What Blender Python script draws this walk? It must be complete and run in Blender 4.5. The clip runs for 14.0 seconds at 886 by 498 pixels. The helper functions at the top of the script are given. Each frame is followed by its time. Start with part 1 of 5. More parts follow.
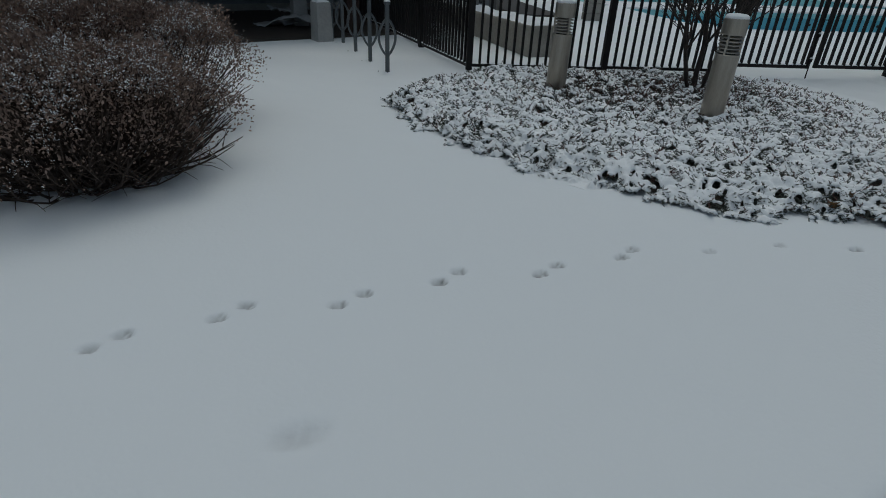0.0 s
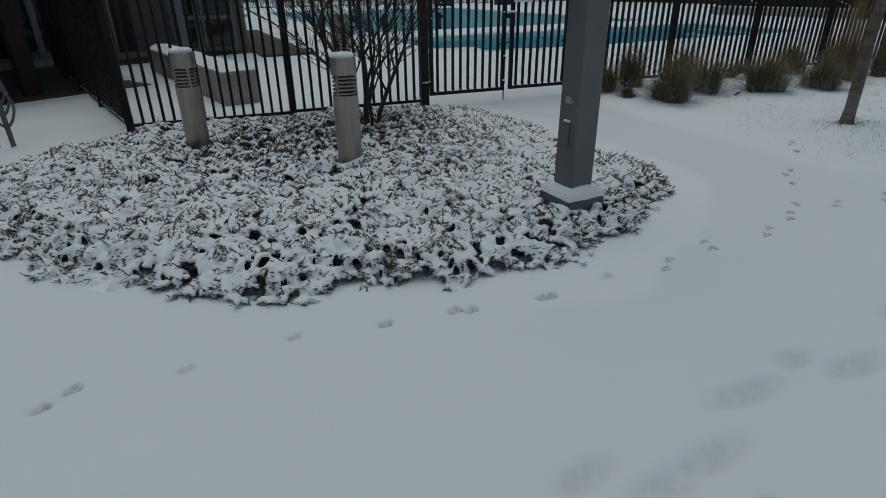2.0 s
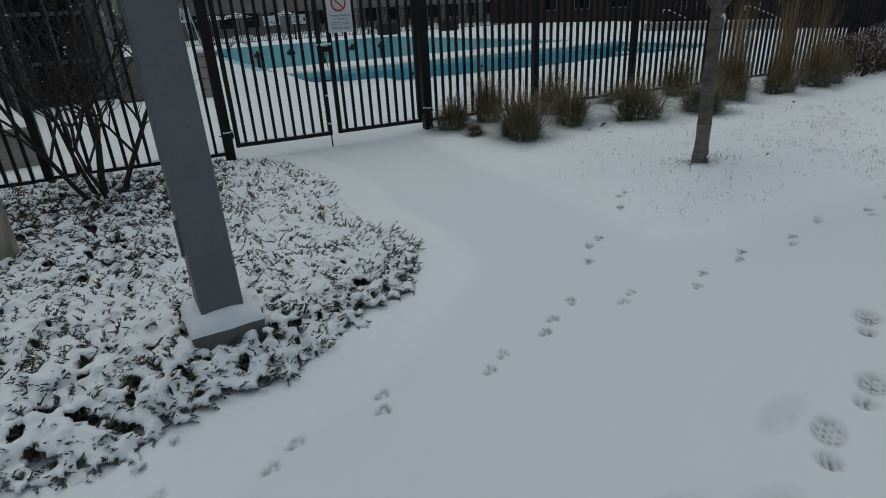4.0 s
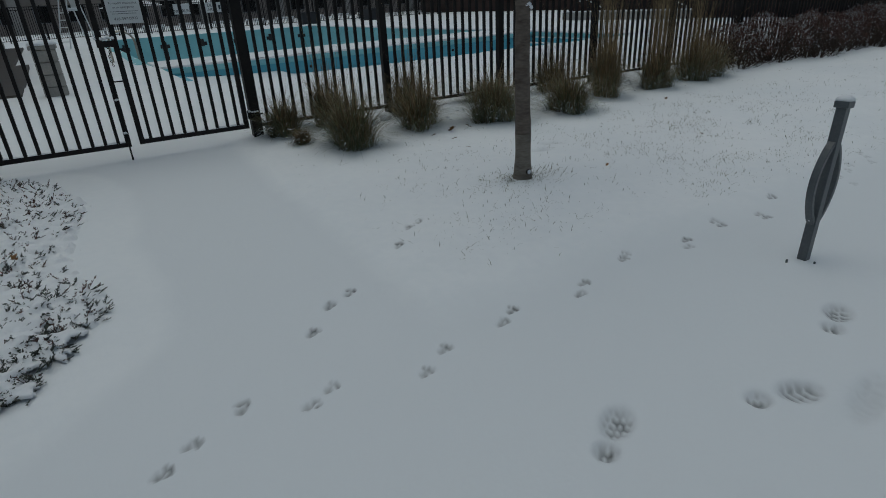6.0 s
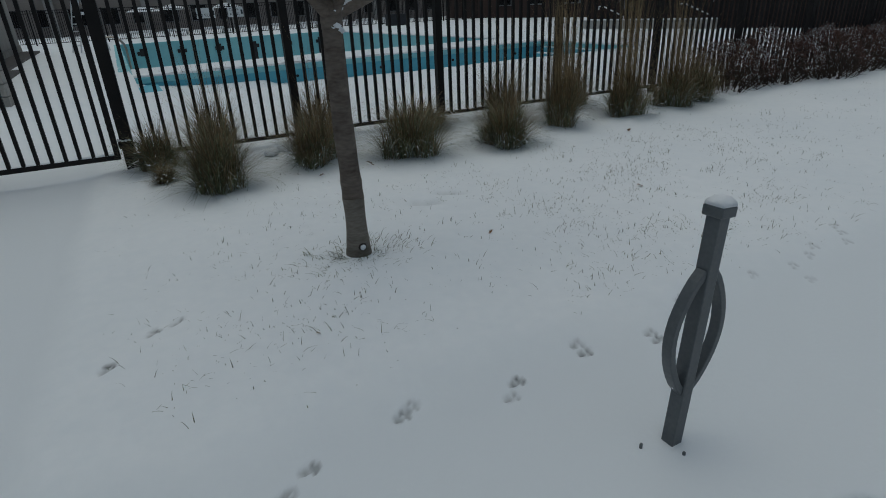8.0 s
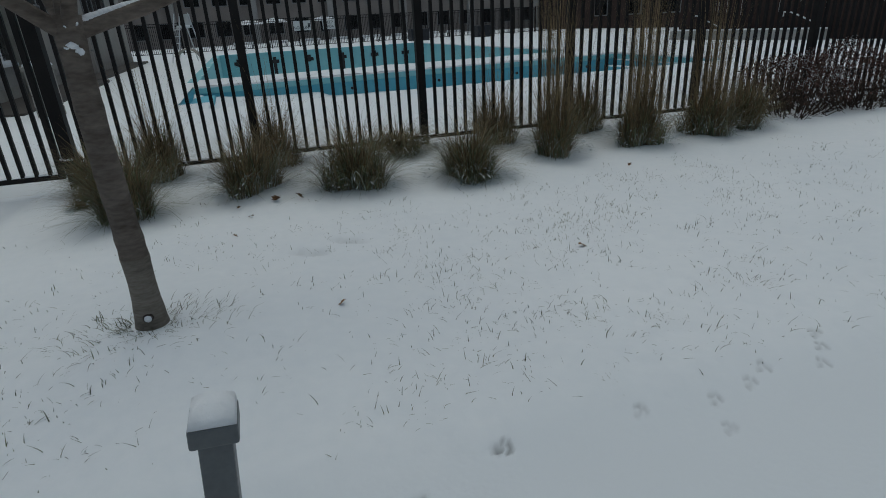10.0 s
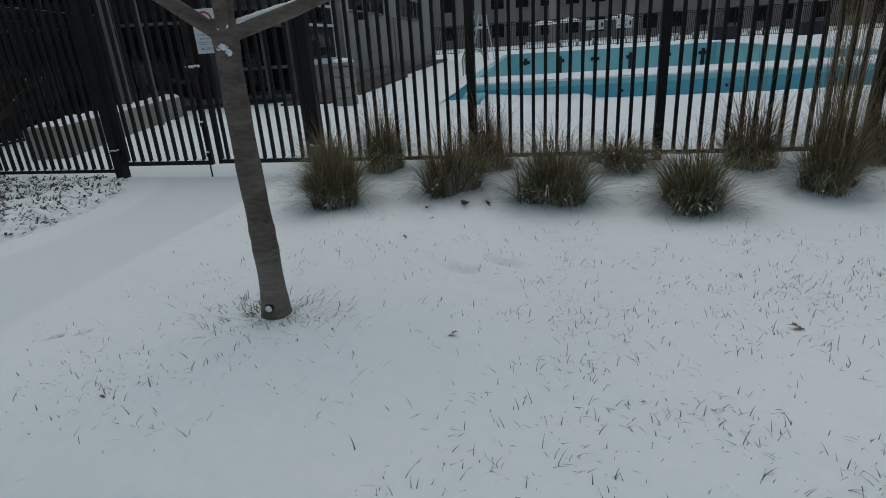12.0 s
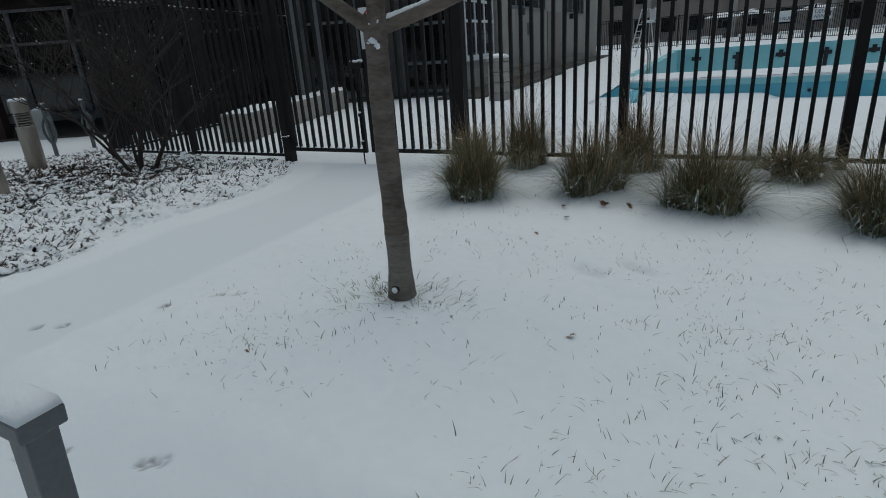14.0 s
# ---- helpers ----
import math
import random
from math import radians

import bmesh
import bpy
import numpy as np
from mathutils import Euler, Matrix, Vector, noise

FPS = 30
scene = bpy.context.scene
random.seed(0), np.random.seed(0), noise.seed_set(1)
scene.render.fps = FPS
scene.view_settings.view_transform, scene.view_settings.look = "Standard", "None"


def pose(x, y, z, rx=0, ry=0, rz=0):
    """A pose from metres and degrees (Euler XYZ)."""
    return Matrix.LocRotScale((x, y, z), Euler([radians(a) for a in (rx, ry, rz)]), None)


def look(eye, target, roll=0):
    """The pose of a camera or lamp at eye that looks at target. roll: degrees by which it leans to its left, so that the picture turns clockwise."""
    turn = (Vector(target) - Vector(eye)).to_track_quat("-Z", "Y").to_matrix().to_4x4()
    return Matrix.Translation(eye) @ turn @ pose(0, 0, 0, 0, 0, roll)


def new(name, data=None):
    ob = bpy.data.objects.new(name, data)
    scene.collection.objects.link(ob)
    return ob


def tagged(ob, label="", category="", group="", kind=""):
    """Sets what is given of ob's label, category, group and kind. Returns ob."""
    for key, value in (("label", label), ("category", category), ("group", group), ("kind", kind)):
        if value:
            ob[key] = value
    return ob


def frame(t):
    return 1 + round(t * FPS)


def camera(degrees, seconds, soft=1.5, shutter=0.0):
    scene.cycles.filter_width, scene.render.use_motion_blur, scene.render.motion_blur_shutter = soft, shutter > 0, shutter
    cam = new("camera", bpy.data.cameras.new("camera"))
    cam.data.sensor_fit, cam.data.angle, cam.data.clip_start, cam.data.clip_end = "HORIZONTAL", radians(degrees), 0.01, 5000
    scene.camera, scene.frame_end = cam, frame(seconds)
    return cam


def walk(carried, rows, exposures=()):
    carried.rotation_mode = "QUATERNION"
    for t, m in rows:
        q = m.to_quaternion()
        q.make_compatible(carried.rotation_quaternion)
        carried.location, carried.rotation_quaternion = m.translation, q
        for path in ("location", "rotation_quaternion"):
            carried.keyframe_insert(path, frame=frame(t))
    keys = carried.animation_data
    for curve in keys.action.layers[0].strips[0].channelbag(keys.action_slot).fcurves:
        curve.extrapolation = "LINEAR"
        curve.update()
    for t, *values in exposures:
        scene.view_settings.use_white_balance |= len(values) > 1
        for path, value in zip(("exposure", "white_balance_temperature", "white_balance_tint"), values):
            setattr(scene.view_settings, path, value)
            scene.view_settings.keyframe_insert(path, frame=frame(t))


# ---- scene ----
cam = camera(77.5, 14.0, 0.95)
PATH = [
    (0, (0.564, 0.296, 1.503), (0.752, 2.044, 0.551), 2.6),
    (0.5, (1.067, 0.256, 1.568), (1.469, 1.975, 0.628), 1.7),
    (1, (1.602, 0.343, 1.581), (2.154, 2.045, 0.688), 0.7),
    (1.5, (2.181, 0.517, 1.583), (2.793, 2.203, 0.699), 0.5),
    (2, (2.808, 0.643, 1.583), (3.462, 2.328, 0.726), -0.6),
    (2.5, (3.407, 0.859, 1.582), (4.08, 2.545, 0.743), -1.4),
    (3, (4.009, 1.01, 1.553), (4.718, 2.7, 0.752), -2.2),
    (3.5, (4.579, 1.155, 1.619), (5.298, 2.839, 0.813), -2.2),
    (4, (5.188, 1.237, 1.525), (5.926, 2.923, 0.742), -3.2),
    (4.2, (5.408, 1.22, 1.569), (6.16, 2.903, 0.792), -3.0),
    (6.3, (7.041, 1.579, 1.446), (7.954, 3.152, 0.615), -2.8),
    (6.5, (7.217, 1.636, 1.459), (8.138, 3.203, 0.625), -2.6),
    (7, (7.669, 1.791, 1.511), (8.577, 3.363, 0.671), -2.3),
    (7.5, (8.152, 1.81, 1.477), (9.018, 3.418, 0.665), -2.5),
    (8, (8.592, 1.917, 1.462), (9.394, 3.563, 0.657), -2.6),
    (8.2, (8.778, 1.954, 1.491), (9.551, 3.609, 0.677), -2.8),
    (10.3, (10.384, 2.308, 1.382), (10.8, 4.114, 0.631), -2.8),
    (10.5, (10.494, 2.395, 1.366), (10.839, 4.217, 0.616), -2.6),
    (11, (10.701, 2.533, 1.351), (10.86, 4.381, 0.602), -2.4),
    (11.5, (10.851, 2.559, 1.357), (10.659, 4.414, 0.633), -3.8),
    (12, (10.872, 2.606, 1.368), (10.464, 4.432, 0.659), -3.7),
    (12.5, (10.901, 2.667, 1.35), (10.428, 4.476, 0.641), -2.9),
    (13, (10.974, 2.671, 1.335), (10.344, 4.435, 0.635), -3.3),
    (13.5, (10.995, 2.646, 1.335), (10.175, 4.335, 0.645), -4.4),
    (14, (10.953, 2.631, 1.349), (10.065, 4.286, 0.661), -4.1),
]
walk(cam, [(t, look(eye, target, roll)) for t, eye, target, roll in PATH],
     [(0.0, -1.07, 5880, -3), (1.0, -1.19, 5880, -3), (2.0, -1.06, 5880, -3), (3.0, -0.96, 5880, -3), (4.0, -0.95, 5880, -3), (6.5, -1.25, 5880, -3), (8.0, -1.14, 5880, -3), (10.5, -1.00, 5880, -3), (14.0, -0.78, 5880, -3)])

# ---- light: an overcast winter sky ----
world = bpy.data.worlds.new("sky")
scene.world = world
world.use_nodes = True
_n = world.node_tree.nodes
_sky = _n.new("ShaderNodeTexSky")
_sky.sky_type, _sky.sun_disc = "NISHITA", False
_sky.sun_elevation, _sky.sun_rotation = radians(78), radians(0)
_sky.dust_density, _sky.ozone_density = 6.0, 1.0
_n["Background"].inputs["Strength"].default_value = 0.1
world.node_tree.links.new(_sky.outputs[0], _n["Background"].inputs["Color"])
sun = new("sun", bpy.data.lights.new("sun", "SUN"))
sun.data.energy, sun.data.angle, sun.data.color = 0.8, radians(100), (1.0, 0.98, 0.95)
sun.matrix_world = look((0, 0, 30), (0.4, 1.6, 14))

# ---- small helpers ----
R = random.Random(7)
RN = np.random.RandomState(11)


class Soup:
    """Collects vertices and faces for one mesh."""

    def __init__(self):
        self.v, self.f = [], []

    def add(self, verts, faces):
        n = len(self.v)
        self.v.extend([tuple(p) for p in verts])
        self.f.extend([tuple(i + n for i in q) for q in faces])

    def box(self, c, s, rz=0.0, tilt=None):
        m = Matrix.Rotation(rz, 3, "Z") if tilt is None else tilt
        c = Vector(c)
        vs = [c + m @ Vector((x * s[0] / 2, y * s[1] / 2, z * s[2] / 2)) for z in (-1, 1) for y in (-1, 1) for x in (-1, 1)]
        self.add(vs, [(0, 2, 3, 1), (4, 5, 7, 6), (0, 1, 5, 4), (2, 6, 7, 3), (0, 4, 6, 2), (1, 3, 7, 5)])

    def tube(self, pts, radii, sides=6, cap=True):
        pts = [Vector(p) for p in pts]
        rings, side = [], None
        for i, p in enumerate(pts):
            d = (pts[min(i + 1, len(pts) - 1)] - pts[max(i - 1, 0)]).normalized()
            if side is None:
                side = d.orthogonal().normalized()
            side = (side - d * side.dot(d)).normalized()
            up = d.cross(side)
            r = radii[i]
            rings.append([p + side * (r * math.cos(2 * math.pi * k / sides)) + up * (r * math.sin(2 * math.pi * k / sides)) for k in range(sides)])
        vs = [q for ring in rings for q in ring]
        fs = [(i * sides + k, i * sides + (k + 1) % sides, (i + 1) * sides + (k + 1) % sides, (i + 1) * sides + k) for i in range(len(pts) - 1) for k in range(sides)]
        if cap:
            fs += [tuple(range(sides - 1, -1, -1)), tuple((len(pts) - 1) * sides + k for k in range(sides))]
        self.add(vs, fs)

    def lathe(self, prof, c=(0, 0, 0), sides=32):
        vs = [(c[0] + r * math.cos(2 * math.pi * k / sides), c[1] + r * math.sin(2 * math.pi * k / sides), c[2] + z) for r, z in prof for k in range(sides)]
        n = len(prof)
        fs = [(i * sides + k, i * sides + (k + 1) % sides, (i + 1) * sides + (k + 1) % sides, (i + 1) * sides + k) for i in range(n - 1) for k in range(sides)]
        fs += [tuple(range(sides - 1, -1, -1)), tuple((n - 1) * sides + k for k in range(sides))]
        self.add(vs, fs)

    def lump(self, c, s, rng, rough=0.25):
        """A small uneven clot: a squashed, dented octahedron split once."""
        o = [Vector(p) for p in ((1, 0, 0), (-1, 0, 0), (0, 1, 0), (0, -1, 0), (0, 0, 1), (0, 0, -1))]
        tri = [(0, 2, 4), (2, 1, 4), (1, 3, 4), (3, 0, 4), (2, 0, 5), (1, 2, 5), (3, 1, 5), (0, 3, 5)]
        vs, mids, fs = list(o), {}, []

        def mid(a, b):
            k = (min(a, b), max(a, b))
            if k not in mids:
                mids[k] = len(vs)
                vs.append((vs[a] + vs[b]).normalized())
            return mids[k]

        for a, b, d in tri:
            x, y, z = mid(a, b), mid(b, d), mid(d, a)
            fs += [(a, x, z), (x, b, y), (z, y, d), (x, y, z)]
        c = Vector(c)
        self.add([c + Vector((p.x * s[0], p.y * s[1], p.z * s[2])) * (1 + rng.uniform(-rough, rough)) for p in vs], fs)

    def mesh(self, name, smooth=False):
        me = bpy.data.meshes.new(name)
        me.from_pydata(self.v, [], self.f)
        if smooth:
            me.polygons.foreach_set("use_smooth", [True] * len(me.polygons))
        me.update()
        return me


def thing(name, label, category, group="", kind="", at=(0, 0, 0), rz=0.0):
    ob = new(name)
    ob.empty_display_size = 0.1
    ob.matrix_basis = pose(at[0], at[1], at[2], 0, 0, rz)
    return tagged(ob, label, category, group, kind)


def part(name, soup, material, parent=None, label="", smooth=False, bevel=0.0):
    me = soup.mesh(name, smooth) if isinstance(soup, Soup) else soup
    if not me.materials:
        me.materials.append(material)
    ob = new(name, me)
    if parent is not None:
        ob.parent = parent
    if label:
        tagged(ob, label)
    if bevel:
        b = ob.modifiers.new("bevel", "BEVEL")
        b.width, b.segments, b.limit_method = bevel, 2, "ANGLE"
    return ob


def solid(name, soup, material, label, category, kind="", smooth=False, bevel=0.0, group=""):
    return tagged(part(name, soup, material, None, "", smooth, bevel), label, category, group, kind)


# smooth value noise on arrays
def _hash(ix, iy, seed):
    h = (ix.astype(np.int64) * 374761393 + iy.astype(np.int64) * 668265263 + seed * 974634777) & 0x7FFFFFFF
    h = ((h ^ (h >> 13)) * 1274126177) & 0x7FFFFFFF
    return ((h ^ (h >> 16)) & 0xFFFF) / 65535.0


def vnoise(x, y, scale, seed=0):
    x, y = np.asarray(x, float) / scale, np.asarray(y, float) / scale
    ix, iy = np.floor(x), np.floor(y)
    fx, fy = x - ix, y - iy
    fx, fy = fx * fx * (3 - 2 * fx), fy * fy * (3 - 2 * fy)
    a, b = _hash(ix, iy, seed), _hash(ix + 1, iy, seed)
    c, d = _hash(ix, iy + 1, seed), _hash(ix + 1, iy + 1, seed)
    return (a + (b - a) * fx) * (1 - fy) + (c + (d - c) * fx) * fy - 0.5


def fbm(x, y, scale, seed=0, octaves=4):
    out, amp = 0.0, 1.0
    for k in range(octaves):
        out = out + amp * vnoise(x, y, scale / 2 ** k, seed + 31 * k)
        amp *= 0.5
    return out


def domes(x, y, cell, seed=0):
    """Rounded hummocks: 1 at the middle of each, falling to 0 and below between them."""
    x, y = np.asarray(x, float) / cell, np.asarray(y, float) / cell
    ix, iy = np.floor(x), np.floor(y)
    best = np.full(x.shape, 9.0)
    for dx in (-1, 0, 1):
        for dy in (-1, 0, 1):
            jx, jy = ix + dx, iy + dy
            px, py = jx + 0.15 + 0.7 * _hash(jx, jy, seed), jy + 0.15 + 0.7 * _hash(jx, jy, seed + 1)
            grow = 0.8 + 0.5 * _hash(jx, jy, seed + 2)
            best = np.minimum(best, ((x - px) ** 2 + (y - py) ** 2) / grow)
    return 1 - best / 0.42


def ramp(a, b, x):
    t = np.clip((x - a) / (b - a), 0, 1)
    return t * t * (3 - 2 * t)


# ---- materials ----
def material(name, rough=0.6, metal=0.0, spec=0.5):
    m = bpy.data.materials.new(name)
    m.use_nodes = True
    b = m.node_tree.nodes["Principled BSDF"]
    b.inputs["Roughness"].default_value, b.inputs["Metallic"].default_value = rough, metal
    b.inputs["Specular IOR Level"].default_value = spec
    return m


def varied(name, c1, c2, scale=6.0, fine=60.0, rough=0.7, metal=0.0, bump=0.2, bump_scale=80.0, dist=0.01, spec=0.4, stretch=(1, 1, 1), per_piece=0.0, per_island=0.0):
    """Two colours mixed by noise at two scales, uneven gloss, fine relief; pieces may differ a little in tone."""
    m = material(name, rough, metal, spec)
    t = m.node_tree
    n, l = t.nodes, t.links
    b = n["Principled BSDF"]
    co = n.new("ShaderNodeTexCoord")
    mp = n.new("ShaderNodeMapping")
    mp.inputs["Scale"].default_value = stretch
    l.new(co.outputs["Object"], mp.inputs["Vector"])
    na, nb, nc = (n.new("ShaderNodeTexNoise") for _ in range(3))
    for q, s, d in ((na, scale, 4), (nb, fine, 3), (nc, bump_scale, 4)):
        q.inputs["Scale"].default_value, q.inputs["Detail"].default_value = s, d
        l.new(mp.outputs[0], q.inputs["Vector"])
    ad = n.new("ShaderNodeMath")
    ad.operation = "MULTIPLY_ADD"
    l.new(nb.outputs["Fac"], ad.inputs[0])
    ad.inputs[1].default_value = 0.6
    l.new(na.outputs["Fac"], ad.inputs[2])
    mr = n.new("ShaderNodeMapRange")
    mr.inputs["From Min"].default_value, mr.inputs["From Max"].default_value = 0.55, 1.05
    l.new(ad.outputs[0], mr.inputs["Value"])
    mix = n.new("ShaderNodeMix")
    mix.data_type = "RGBA"
    mix.inputs["A"].default_value, mix.inputs["B"].default_value = (*c1, 1), (*c2, 1)
    l.new(mr.outputs[0], mix.inputs["Factor"])
    col = mix.outputs["Result"]
    if per_piece or per_island:
        hv = n.new("ShaderNodeHueSaturation")
        src = n.new("ShaderNodeObjectInfo").outputs["Random"] if per_piece else n.new("ShaderNodeNewGeometry").outputs["Random Per Island"]
        amt = per_piece or per_island
        vr = n.new("ShaderNodeMapRange")
        vr.inputs["To Min"].default_value, vr.inputs["To Max"].default_value = 1 - amt, 1 + amt
        l.new(src, vr.inputs["Value"])
        l.new(vr.outputs[0], hv.inputs["Value"])
        l.new(col, hv.inputs["Color"])
        col = hv.outputs[0]
    l.new(col, b.inputs["Base Color"])
    rr = n.new("ShaderNodeMapRange")
    rr.inputs["To Min"].default_value, rr.inputs["To Max"].default_value = max(rough - 0.12, 0.02), min(rough + 0.12, 1)
    l.new(na.outputs["Fac"], rr.inputs["Value"])
    l.new(rr.outputs[0], b.inputs["Roughness"])
    bp = n.new("ShaderNodeBump")
    bp.inputs["Strength"].default_value, bp.inputs["Distance"].default_value = bump, dist
    l.new(nc.outputs["Fac"], bp.inputs["Height"])
    l.new(bp.outputs[0], b.inputs["Normal"])
    return m


SNOW = varied("snow", (0.76, 0.79, 0.82), (0.83, 0.85, 0.86), 1.2, 25, 0.85, 0, 0.35, 55, 0.006, 0.25)
SNOW_CAP = varied("snow_on_things", (0.78, 0.80, 0.82), (0.85, 0.86, 0.87), 8, 60, 0.85, 0, 0.5, 90, 0.006, 0.25)
BLACK_STEEL = varied("black_coated_steel", (0.009, 0.008, 0.008), (0.018, 0.016, 0.015), 5, 90, 0.55, 0, 0.15, 160, 0.002, 0.22, per_piece=0.25)
STAINLESS = varied("brushed_stainless", (0.31, 0.285, 0.245), (0.45, 0.415, 0.36), 3, 40, 0.38, 0.85, 0.12, 120, 0.002, 0.5, (6, 6, 0.6))
DARK_LENS = varied("lamp_glass", (0.10, 0.10, 0.10), (0.16, 0.16, 0.16), 10, 60, 0.25, 0.0, 0.05, 80, 0.002, 0.5)
GREY_PAINT = varied("grey_powder_coat", (0.118, 0.122, 0.125), (0.155, 0.158, 0.16), 3, 60, 0.5, 0, 0.12, 220, 0.002, 0.4)
RACK_PAINT = varied("dark_grey_paint", (0.075, 0.085, 0.09), (0.12, 0.13, 0.135), 6, 70, 0.42, 0.0, 0.2, 150, 0.002, 0.5)
CONCRETE = varied("concrete", (0.24, 0.225, 0.195), (0.38, 0.36, 0.32), 2.2, 30, 0.85, 0, 0.4, 70, 0.006, 0.3)
PALE_CONCRETE = varied("pale_concrete", (0.34, 0.335, 0.32), (0.46, 0.455, 0.43), 3, 30, 0.85, 0, 0.35, 60, 0.006, 0.3)
WET_PAVING = varied("wet_paving", (0.035, 0.030, 0.026), (0.075, 0.065, 0.055), 1.5, 20, 0.6, 0, 0.3, 50, 0.005, 0.4)
POOL_PAINT = varied("pool_paint", (0.25, 0.54, 0.59), (0.31, 0.60, 0.64), 0.5, 5, 0.6, 0, 0.15, 30, 0.004, 0.3)
POOL_DEEP = varied("pool_paint_blue", (0.13, 0.42, 0.53), (0.18, 0.48, 0.59), 0.5, 5, 0.6, 0, 0.15, 30, 0.004, 0.3)
POOL_BLACK = varied("pool_black_tile", (0.012, 0.012, 0.014), (0.03, 0.03, 0.033), 4, 30, 0.5, 0, 0.1, 30, 0.003)
NEEDLE = varied("juniper_needles", (0.034, 0.041, 0.036), (0.10, 0.108, 0.088), 3, 25, 0.7, 0, 0.2, 100, 0.003, 0.3, per_island=0.45)
RED_TWIG = varied("brown_red_leaves", (0.05, 0.03, 0.025), (0.14, 0.08, 0.065), 4, 25, 0.75, 0, 0.2, 100, 0.003, 0.3, per_island=0.5)
BUSH_LEAF = varied("dull_bronze_leaves", (0.12, 0.08, 0.064), (0.31, 0.22, 0.175), 3, 30, 0.65, 0, 0.2, 100, 0.003, 0.35, per_island=0.5)
TWIG = varied("dark_twigs", (0.03, 0.022, 0.018), (0.08, 0.06, 0.048), 8, 60, 0.8, 0, 0.3, 120, 0.003, 0.2)
SHRUB_BARK = varied("dark_smooth_bark", (0.022, 0.017, 0.015), (0.06, 0.047, 0.041), 8, 60, 0.75, 0, 0.4, 60, 0.004, 0.3)
BARK = varied("grey_brown_bark", (0.075, 0.061, 0.05), (0.19, 0.16, 0.135), 4, 22, 0.85, 0, 0.8, 26, 0.012, 0.25, (1, 1, 3))
PALE_BARK = varied("pale_ringed_bark", (0.12, 0.105, 0.085), (0.25, 0.225, 0.19), 5, 30, 0.85, 0, 0.7, 34, 0.010, 0.25, (1, 1, 4))
GREEN_BLADE = varied("green_blades", (0.08, 0.098, 0.05), (0.225, 0.245, 0.135), 3, 25, 0.6, 0, 0.1, 80, 0.002, 0.3, per_island=0.45)
TAN_BLADE = varied("dry_tan_blades", (0.16, 0.115, 0.06), (0.36, 0.27, 0.15), 3, 25, 0.7, 0, 0.1, 80, 0.002, 0.25, per_island=0.45)
BROWN_BLADE = varied("brown_blades", (0.12, 0.09, 0.052), (0.27, 0.205, 0.125), 3, 25, 0.7, 0, 0.1, 80, 0.002, 0.25, per_island=0.45)
FROST_BLADE = varied("frosted_blades", (0.22, 0.25, 0.20), (0.55, 0.58, 0.54), 6, 45, 0.75, 0, 0.2, 80, 0.002, 0.3, per_island=0.35)
LAWN_BLADE = varied("lawn_blades", (0.055, 0.06, 0.035), (0.17, 0.17, 0.10), 3, 25, 0.65, 0, 0.1, 80, 0.002, 0.3, per_island=0.5)
OAK_LEAF = varied("dead_leaf", (0.10, 0.05, 0.02), (0.22, 0.12, 0.05), 20, 90, 0.7, 0, 0.3, 90, 0.004, 0.3, per_piece=0.4)
DARK_CLAD = varied("dark_cladding", (0.031, 0.018, 0.0145), (0.056, 0.034, 0.028), 1.2, 20, 0.7, 0, 0.2, 40, 0.004, 0.3)
SOFFIT = varied("dark_soffit", (0.03, 0.022, 0.018), (0.05, 0.038, 0.032), 1.2, 20, 0.75, 0, 0.2, 40, 0.004, 0.3)
TAUPE = varied("taupe_render", (0.14, 0.13, 0.12), (0.19, 0.18, 0.17), 0.8, 14, 0.85, 0, 0.3, 60, 0.005, 0.3)
PALE_WALL = varied("pale_panel", (0.26, 0.245, 0.225), (0.33, 0.315, 0.29), 0.6, 14, 0.8, 0, 0.25, 50, 0.004, 0.3)
STONE = varied("cast_stone", (0.28, 0.265, 0.24), (0.40, 0.385, 0.35), 2, 25, 0.85, 0, 0.4, 40, 0.006, 0.3, per_piece=0.15)
MULLION = varied("grey_aluminium", (0.17, 0.175, 0.18), (0.24, 0.245, 0.25), 4, 40, 0.45, 0.3, 0.1, 80, 0.002)
WHITE_FRAME = varied("white_frame", (0.55, 0.56, 0.57), (0.66, 0.67, 0.68), 4, 40, 0.5, 0, 0.1, 80, 0.002)
FACADE = varied("far_facade", (0.27, 0.26, 0.245), (0.36, 0.345, 0.33), 0.3, 6, 0.85, 0, 0.2, 20, 0.005)
BRICK_FAR = varied("far_brown_brick", (0.19, 0.165, 0.15), (0.27, 0.24, 0.22), 0.4, 8, 0.85, 0, 0.3, 25, 0.005)
SIGN_WHITE = varied("sign_white", (0.60, 0.63, 0.63), (0.70, 0.72, 0.72), 5, 50, 0.45, 0, 0.05, 80, 0.001)
SIGN_INK = varied("sign_ink", (0.03, 0.04, 0.05), (0.05, 0.06, 0.07), 5, 50, 0.5, 0, 0.05, 80, 0.001)
SIGN_RED = varied("sign_red", (0.42, 0.03, 0.03), (0.50, 0.05, 0.05), 5, 50, 0.5, 0, 0.05, 80, 0.001)
WHITE_TUBE = varied("white_tube", (0.62, 0.64, 0.65), (0.72, 0.73, 0.74), 6, 50, 0.35, 0.1, 0.05, 80, 0.001)
CARDBOARD = varied("grey_sheet", (0.34, 0.34, 0.34), (0.5, 0.5, 0.49), 5, 30, 0.8, 0, 0.3, 50, 0.004)
